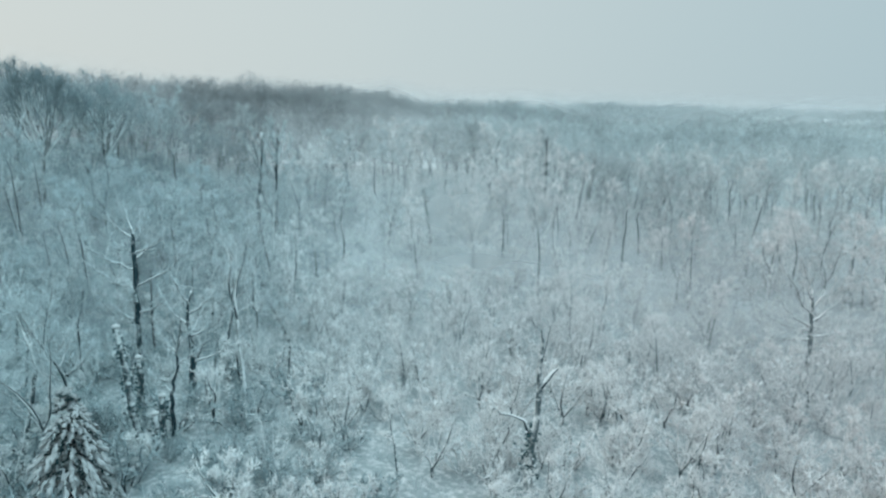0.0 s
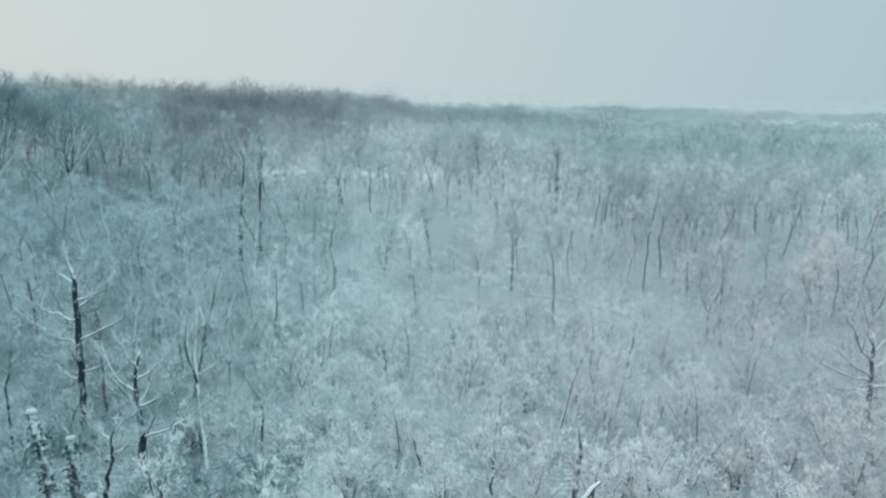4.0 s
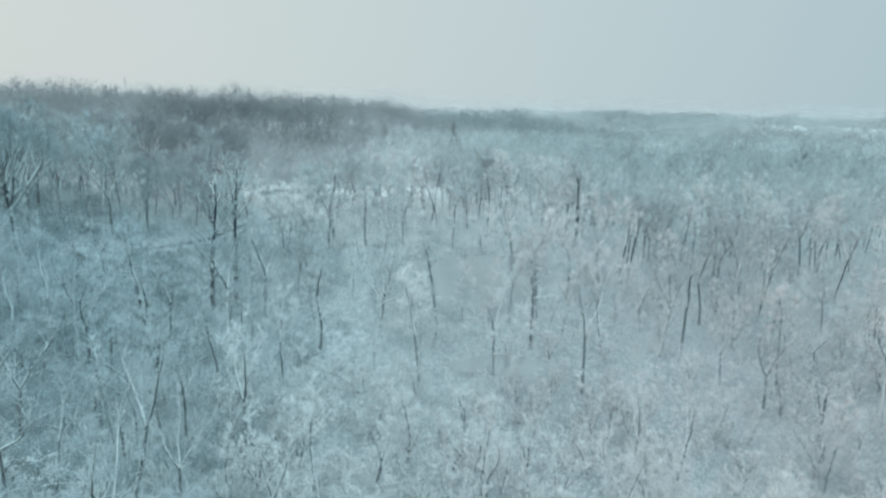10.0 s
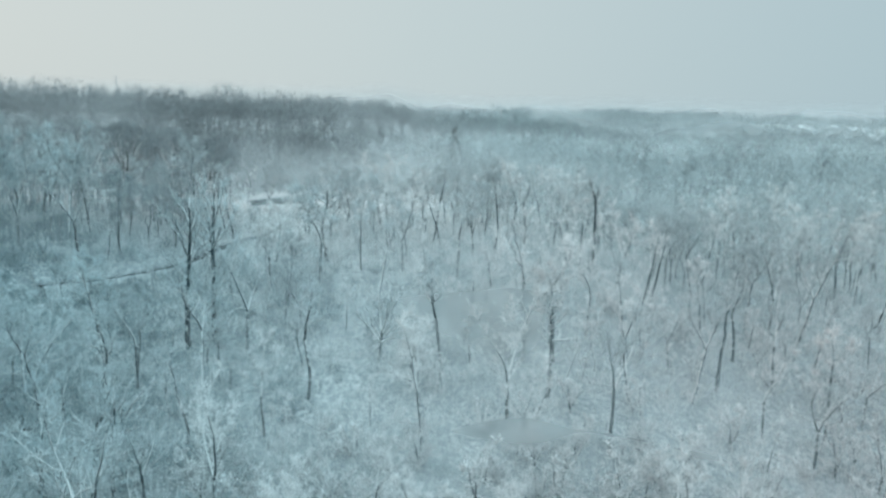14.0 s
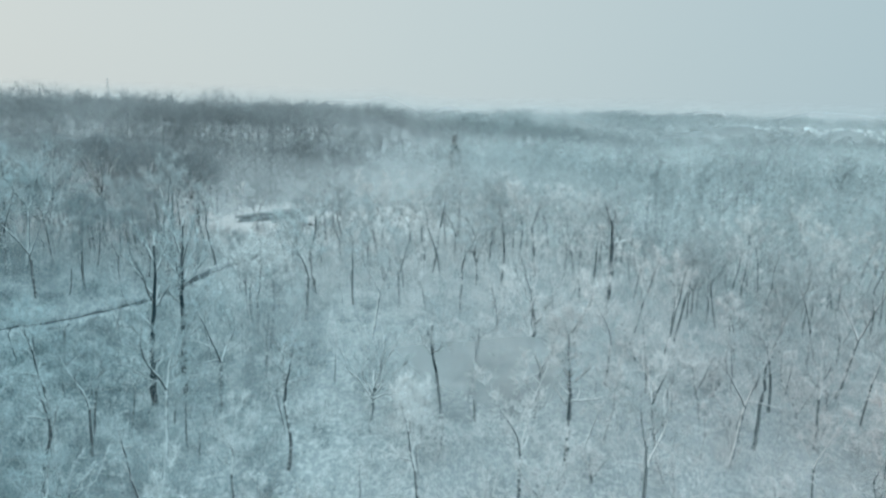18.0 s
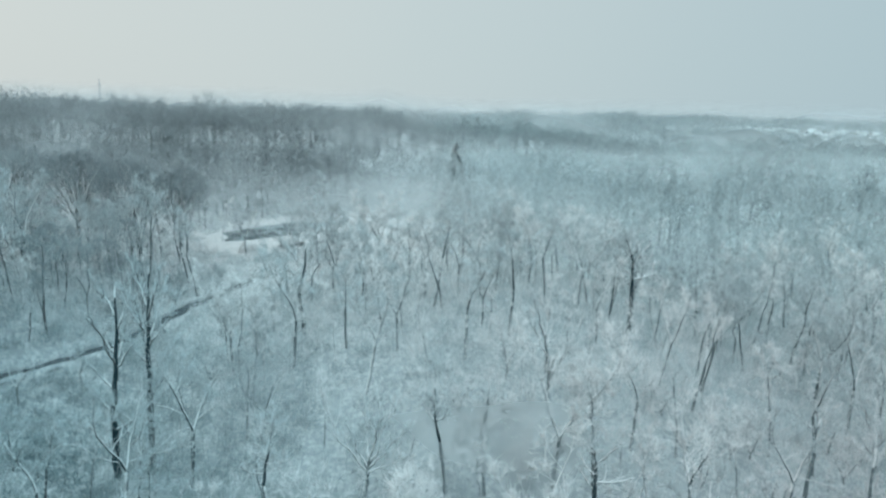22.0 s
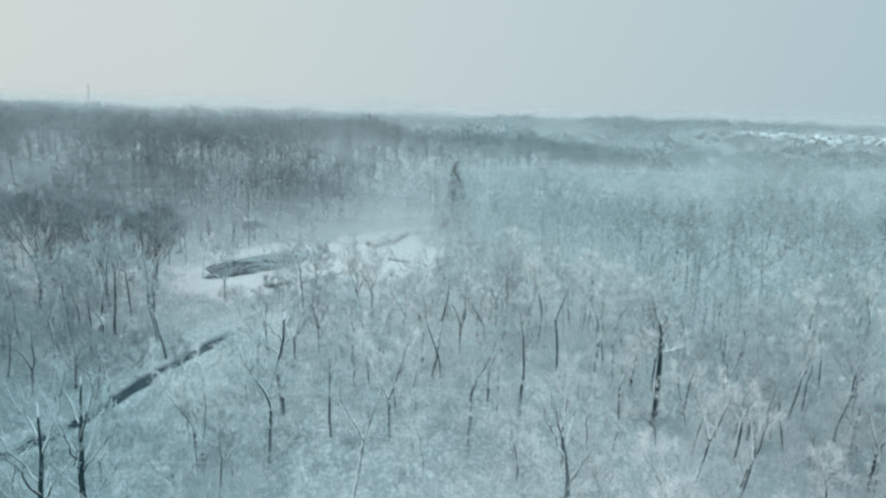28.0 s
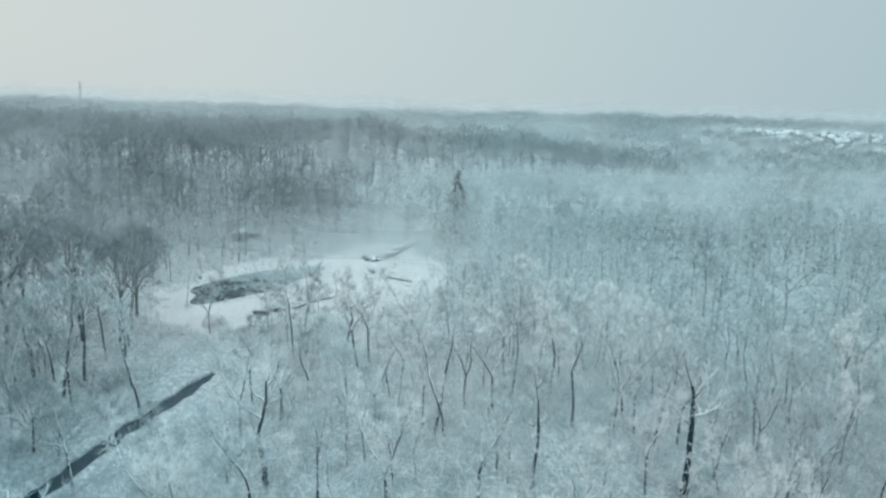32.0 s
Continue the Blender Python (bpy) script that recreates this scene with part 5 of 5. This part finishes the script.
def lump(name, label, category, x, y, size, seed, mat, sink=0.25, turn=0, cap=0.86):
    """A weathered stone or stump with a cover of snow."""
    ob = thing(name, label, category)
    ob.matrix_basis = pose(x, y, float(surface(np.float64(x), np.float64(y))) - sink * size[2], 0, 0, turn)

    def blob(nm, grow, zlow, m):
        bm = bmesh.new()
        bmesh.ops.create_icosphere(bm, subdivisions=3, radius=1)
        for v in bm.verts:
            k = 1 + 0.28 * noise.noise(v.co * 1.6 + Vector((seed, 0, 0))) + 0.1 * noise.noise(v.co * 5)
            v.co = Vector((v.co.x * size[0], v.co.y * size[1], max(v.co.z, zlow) * size[2])) * k * grow
        me = bpy.data.meshes.new(nm)
        bm.to_mesh(me)
        bm.free()
        me.materials.append(m)
        part(nm, me, ob)
    blob("body", 1.0, -0.6, mat)
    if cap is not None:
        blob("snow_cover", 1.04, cap, M_SNOW)
    return ob


lump("boulder", "dark boulder half buried in snow beside the pond", "rock", -51.4, 268.8, (2.4, 1.4, 1.9), 3, M_STONE)
lump("boulder", "dark flat boulder lying in the snow", "rock", -48.2, 271.6, (2.3, 1.0, 1.6), 8, M_STONE, turn=30)
lump("tree_stump", "broad stump under a thick round cap of snow", "stump", -59.3, 258.6, (3.0, 2.6, 2.7), 12, M_STONE, sink=0.05, cap=-0.1)
lump("boulder", "small dark stone on the snowy bank", "rock", -63.9, 251.9, (0.9, 0.7, 0.6), 15, M_STONE, cap=None)
lump("boulder", "small dark stone in the open glade", "rock", -29.1, 319.6, (0.8, 0.8, 0.9), 16, M_STONE, cap=None)


M_LOG = bark_material("wet_log", (0.025, 0.03, 0.033), (0.07, 0.075, 0.078), 0.6, 0.9)


def fallen_trunk(x0, y0, x1, y1, r, label, seed):
    rng = np.random.default_rng(seed)
    pts = []
    for k in range(9):
        s = k / 8
        x, y = x0 + (x1 - x0) * s, y0 + (y1 - y0) * s
        pts.append((x + rng.normal() * 0.2, y + rng.normal() * 0.2, float(surface(np.float64(x), np.float64(y))) + r * 0.6))
    ob = thing("fallen_trunk", label, "log", "fallen trunks in the glade")
    part("trunk", mesh_of("trunk", [tube(pts, np.linspace(r, r * 0.5, 9), 8, True)], M_LOG), ob)
    for k in range(5):
        i = int(rng.integers(2, 8))
        a = rng.uniform(0, 6.28)
        p, q = bough(rng, pts[i], (math.cos(a), math.sin(a), 0.7), rng.uniform(1.5, 3.5), r * 0.35, 3, 0.05, 0.2)
        part("broken_limb", mesh_of("broken_limb", [tube(p, q, 5)], M_LOG), ob)


fallen_trunk(-31.5, 335.5, -20.5, 357.0, 1.0, "dark fallen trunk with broken limbs in the snow", 4)
fallen_trunk(-30.0, 341.0, -23.0, 345.0, 0.55, "short dark log across the fallen trunk", 5)
fallen_trunk(-34.0, 336.0, -27.0, 340.5, 0.6, "snow-dusted log lying in the glade", 6)
fallen_trunk(-24.0, 313.0, -15.5, 309.0, 0.4, "thin snow-covered log at the glade's edge", 7)
fallen_trunk(-28.9, 316.0, -28.6, 317.2, 0.5, "short dark log end standing out of the snow", 9)
fallen_trunk(-44.0, 274.0, -33.0, 292.0, 0.4, "long thin log under snow near the pond", 8)


for k, (x, y, w) in enumerate(((-31.0, 336.0, 1.5), (-28.2, 339.5, 1.3), (-26.0, 343.0, 1.6), (-23.5, 347.0, 1.2), (-21.6, 352.5, 1.4), (-33.5, 341.0, 1.0))):
    lump("boulder", "dark jagged boulder beside the fallen trunk in the glade", "rock", x, y, (w * 1.9, w * 1.4, 1.1 * w), 30 + k, M_STONE, cap=0.86 if k % 3 == 2 else None)


def shed():
    """A small plank shed with a snowy lean-to roof."""
    x, y = -84.9, 359.0
    ob = thing("shed", "small grey plank shed with a snow-covered roof", "shed")
    ob.matrix_basis = pose(x, y, float(surface(np.float64(x), np.float64(y))), 0, 0, 12)

    def box(nm, a, b, m, tilt=0.0):
        bm = bmesh.new()
        bmesh.ops.create_cube(bm, size=1)
        for v in bm.verts:
            v.co = Vector([(a[i] + b[i]) / 2 + v.co[i] * (b[i] - a[i]) for i in range(3)])
            v.co.z += tilt * v.co.y
        bmesh.ops.bevel(bm, geom=bm.edges[:], offset=0.03, segments=1, affect="EDGES")
        me = bpy.data.meshes.new(nm)
        bm.to_mesh(me)
        bm.free()
        me.materials.append(m)
        return part(nm, me, ob)
    box("body", (-2.1, -1.6, -2.0), (2.1, 1.6, 3.1), M_PLANK)
    for k in range(12):
        box("plank", (-2.1 + 0.35 * k + 0.01, -1.66, -1.5), (-2.1 + 0.35 * (k + 1) - 0.02, -1.6, 3.0), M_PLANK)
    box("roof", (-2.4, -1.9, 3.3), (2.4, 1.9, 3.45), M_PLANK, 0.12)
    box("roof_snow", (-2.4, -1.9, 3.46), (2.4, 1.9, 3.9), M_SNOW_FRESH, 0.12)


def woodpile():
    """Split logs stacked beside the shed, under snow."""
    x, y = -80.2, 362.0
    rng = np.random.default_rng(61)
    ob = thing("woodpile", "stack of grey split logs under a blanket of snow", "woodpile")
    ob.location = (x, y, float(surface(np.float64(x), np.float64(y))) - 0.2)
    for row in range(5):
        for k in range(9 - row % 2):
            px, pz = -2.0 + 0.5 * k + 0.25 * (row % 2), 0.25 + 0.42 * row
            log = mesh_of("log", [tube([(px, -0.8 + rng.uniform(-0.1, 0.1), pz), (px, 0.8, pz)], [rng.uniform(0.2, 0.27)] * 2, 7, True)], M_PLANK)
            part("log", log, ob)
    line = [(-2.3 + 0.66 * k, 0, 2.3 + 0.1 * rng.normal()) for k in range(8)]
    me = mesh_of("snow_blanket", [tube(line, [0.1, 0.6, 0.75, 0.7, 0.8, 0.75, 0.6, 0.1], 9, True)], M_SNOW)
    part("snow_blanket", me, ob)


M_PLANK = bark_material("grey_plank", (0.13, 0.14, 0.145), (0.25, 0.25, 0.25), 0.5, 0.8)
shed()
woodpile()


def mast():
    """A lattice radio mast on the far rise."""
    x, y = -321.0, 683.0
    ob = thing("radio_mast", "thin steel lattice mast above the far trees", "mast")
    ob.location = (x, y, float(surface(np.float64(x), np.float64(y))) - 0.5)
    h = 46.0
    for sx, sy in ((-1, -1), (1, -1), (1, 1), (-1, 1)):
        part("corner_post", mesh_of("corner_post", [tube([(sx * 1.5, sy * 1.5, 0), (sx * 0.9, sy * 0.9, h / 2), (sx * 0.4, sy * 0.4, h)], [0.11, 0.09, 0.07], 5, True)], M_STEEL), ob)
    for k in range(14):
        z0, z1 = h * k / 14, h * (k + 1) / 14
        w0, w1 = 1.5 - 1.1 * k / 14, 1.5 - 1.1 * (k + 1) / 14
        for s in (-1, 1):
            part("brace", mesh_of("brace", [tube([(-w0 * s, -w0, z0), (w1 * s, -w1, z1)], [0.045, 0.045], 4)], M_STEEL), ob)
            part("brace", mesh_of("brace", [tube([(-w0 * s, w0, z0), (w1 * s, w1, z1)], [0.045, 0.045], 4)], M_STEEL), ob)


M_STEEL = material("galvanised_steel", 0.5)[0]
M_STEEL.node_tree.nodes["Principled BSDF"].inputs["Base Color"].default_value = (0.36, 0.38, 0.4, 1)
mast()


def village():
    """Far houses with snow on their roofs."""
    rng = np.random.default_rng(44)
    masters_here = []
    for w, d, h, p in ((9, 7, 4.5, 3.2), (12, 7.5, 5.0, 3.4), (8, 6.5, 5.5, 3.6)):
        ob = thing("house", "small far house with grey walls and a snow-covered roof", "house", "houses of the far village")

        def solid(nm, verts, faces, mat):
            part(nm, mesh_of(nm, [(np.array(verts, float), np.array(faces))], mat), ob)
        x, y = w / 2, d / 2
        solid("wall", [(-x, -y, -1.5), (x, -y, -1.5), (x, y, -1.5), (-x, y, -1.5), (-x, -y, h), (x, -y, h), (x, y, h), (-x, y, h), (-x, 0, h + p), (x, 0, h + p)],
              [(0, 1, 5), (0, 5, 4), (1, 2, 6), (1, 6, 5), (2, 3, 7), (2, 7, 6), (3, 0, 4), (3, 4, 7), (4, 7, 8), (5, 9, 6)], M_PLANK)
        x, y, k = x + 0.5, y + 0.6, p * 0.6 / (d / 2)
        solid("roof", [(-x, -y, h - k), (x, -y, h - k), (x, y, h - k), (-x, y, h - k), (-x, 0, h + p + 0.1), (x, 0, h + p + 0.1),
                       (-x, -y, h - k + 0.5), (x, -y, h - k + 0.5), (x, y, h - k + 0.5), (-x, y, h - k + 0.5), (-x, 0, h + p + 0.6), (x, 0, h + p + 0.6)],
              [(6, 7, 11), (6, 11, 10), (8, 9, 10), (8, 10, 11), (0, 1, 7), (0, 7, 6), (2, 3, 9), (2, 9, 8), (0, 6, 10), (0, 10, 4), (4, 10, 9), (4, 9, 3), (1, 5, 11), (1, 11, 7), (5, 2, 8), (5, 8, 11)], M_SNOW_FRESH)
        for sx in (-w / 4, w / 4):
            solid("window", [(sx - 0.7, -d / 2 - 0.06, 1.2), (sx + 0.7, -d / 2 - 0.06, 1.2), (sx + 0.7, -d / 2 - 0.06, 2.8), (sx - 0.7, -d / 2 - 0.06, 2.8)], [(0, 1, 2), (0, 2, 3)], M_WATER)
        masters_here.append(ob)
    n = 0
    for row in range(9):
        for col in range(16):
            x = 270 + col * 21 + rng.uniform(-8, 8) + row * 4
            y = 772 + row * 23 + rng.uniform(-8, 8)
            if math.hypot((x - 440) / 166, (y - 865) / 103) > 1 or x < 312 or rng.uniform() < 0.25:
                continue
            m = pose(x, y, float(surface(np.float64(x), np.float64(y))), 0, 0, rng.uniform(-25, 25) + 90 * int(rng.integers(0, 2)))
            if n < 3:
                masters_here[n].matrix_basis = m
            else:
                copy_thing(masters_here[n % 3], m)
            n += 1


village()


# ---- mist between the ranks of trees ----
def mist_bank(y0, density, height, wave, whiteness, eastward=0.0):
    half = 1.3 * y0 + 60
    xs = np.linspace(-half, half, 61)
    ys = y0 + wave * np.sin(xs * 0.021 + y0) + 0.5 * wave * np.sin(xs * 0.05)
    zs = ground(xs, ys)
    # the far banks reach up into clear air
    rows = 5 if y0 < 600 else 22
    v = np.concatenate([np.stack([xs, ys + 0.6 * r, zs - 2 + (height + 2) * r / 4], 1) for r in range(rows)])
    i, j = np.meshgrid(np.arange(rows - 1), np.arange(60), indexing="ij")
    p = (i * 61 + j).ravel()
    f = np.concatenate([np.stack([p, p + 1, p + 61], 1), np.stack([p + 1, p + 62, p + 61], 1)])
    me = mesh_of("mist_bank", [(v, f)], M_MIST)
    uv = me.uv_layers.new(name="UVMap")
    w = np.stack([np.tile(np.linspace(0, 1, 61), rows), np.repeat(np.arange(rows) / 4, 61)], 1)
    uv.data.foreach_set("uv", w[f.ravel()].astype(np.float32).ravel())
    ob = tagged(new("mist_bank", me), "thin veil of drifting ice mist between the trees", "mist", kind="structure")
    ob.color = (density, whiteness, eastward, 1)


for y0, density, height, wave, eastward in ((98, 0.46, 27, 4, 0.0), (128, 0.46, 28, 4, 0.1), (160, 0.36, 29, 5, 0.2), (196, 0.22, 30, 6, 0.3), (236, 0.21, 27, 6, 0.8), (280, 0.26, 25, 7, 0.7), (344, 0.44, 20, 6, 0.15), (382, 0.56, 22, 6, 0.15), (404, 0.3, 34, 3, 0.4), (468, 0.5, 20, 7, 0.5), (640, 0.55, 44, 8, 0.0), (790, 0.36, 48, 16, 0.0), (1010, 0.5, 46, 20, 0.0), (1160, 0.5, 42, 20, 0.0)):
    mist_bank(y0, density, height, wave, 0.92 if y0 < 600 else 0.88, eastward)
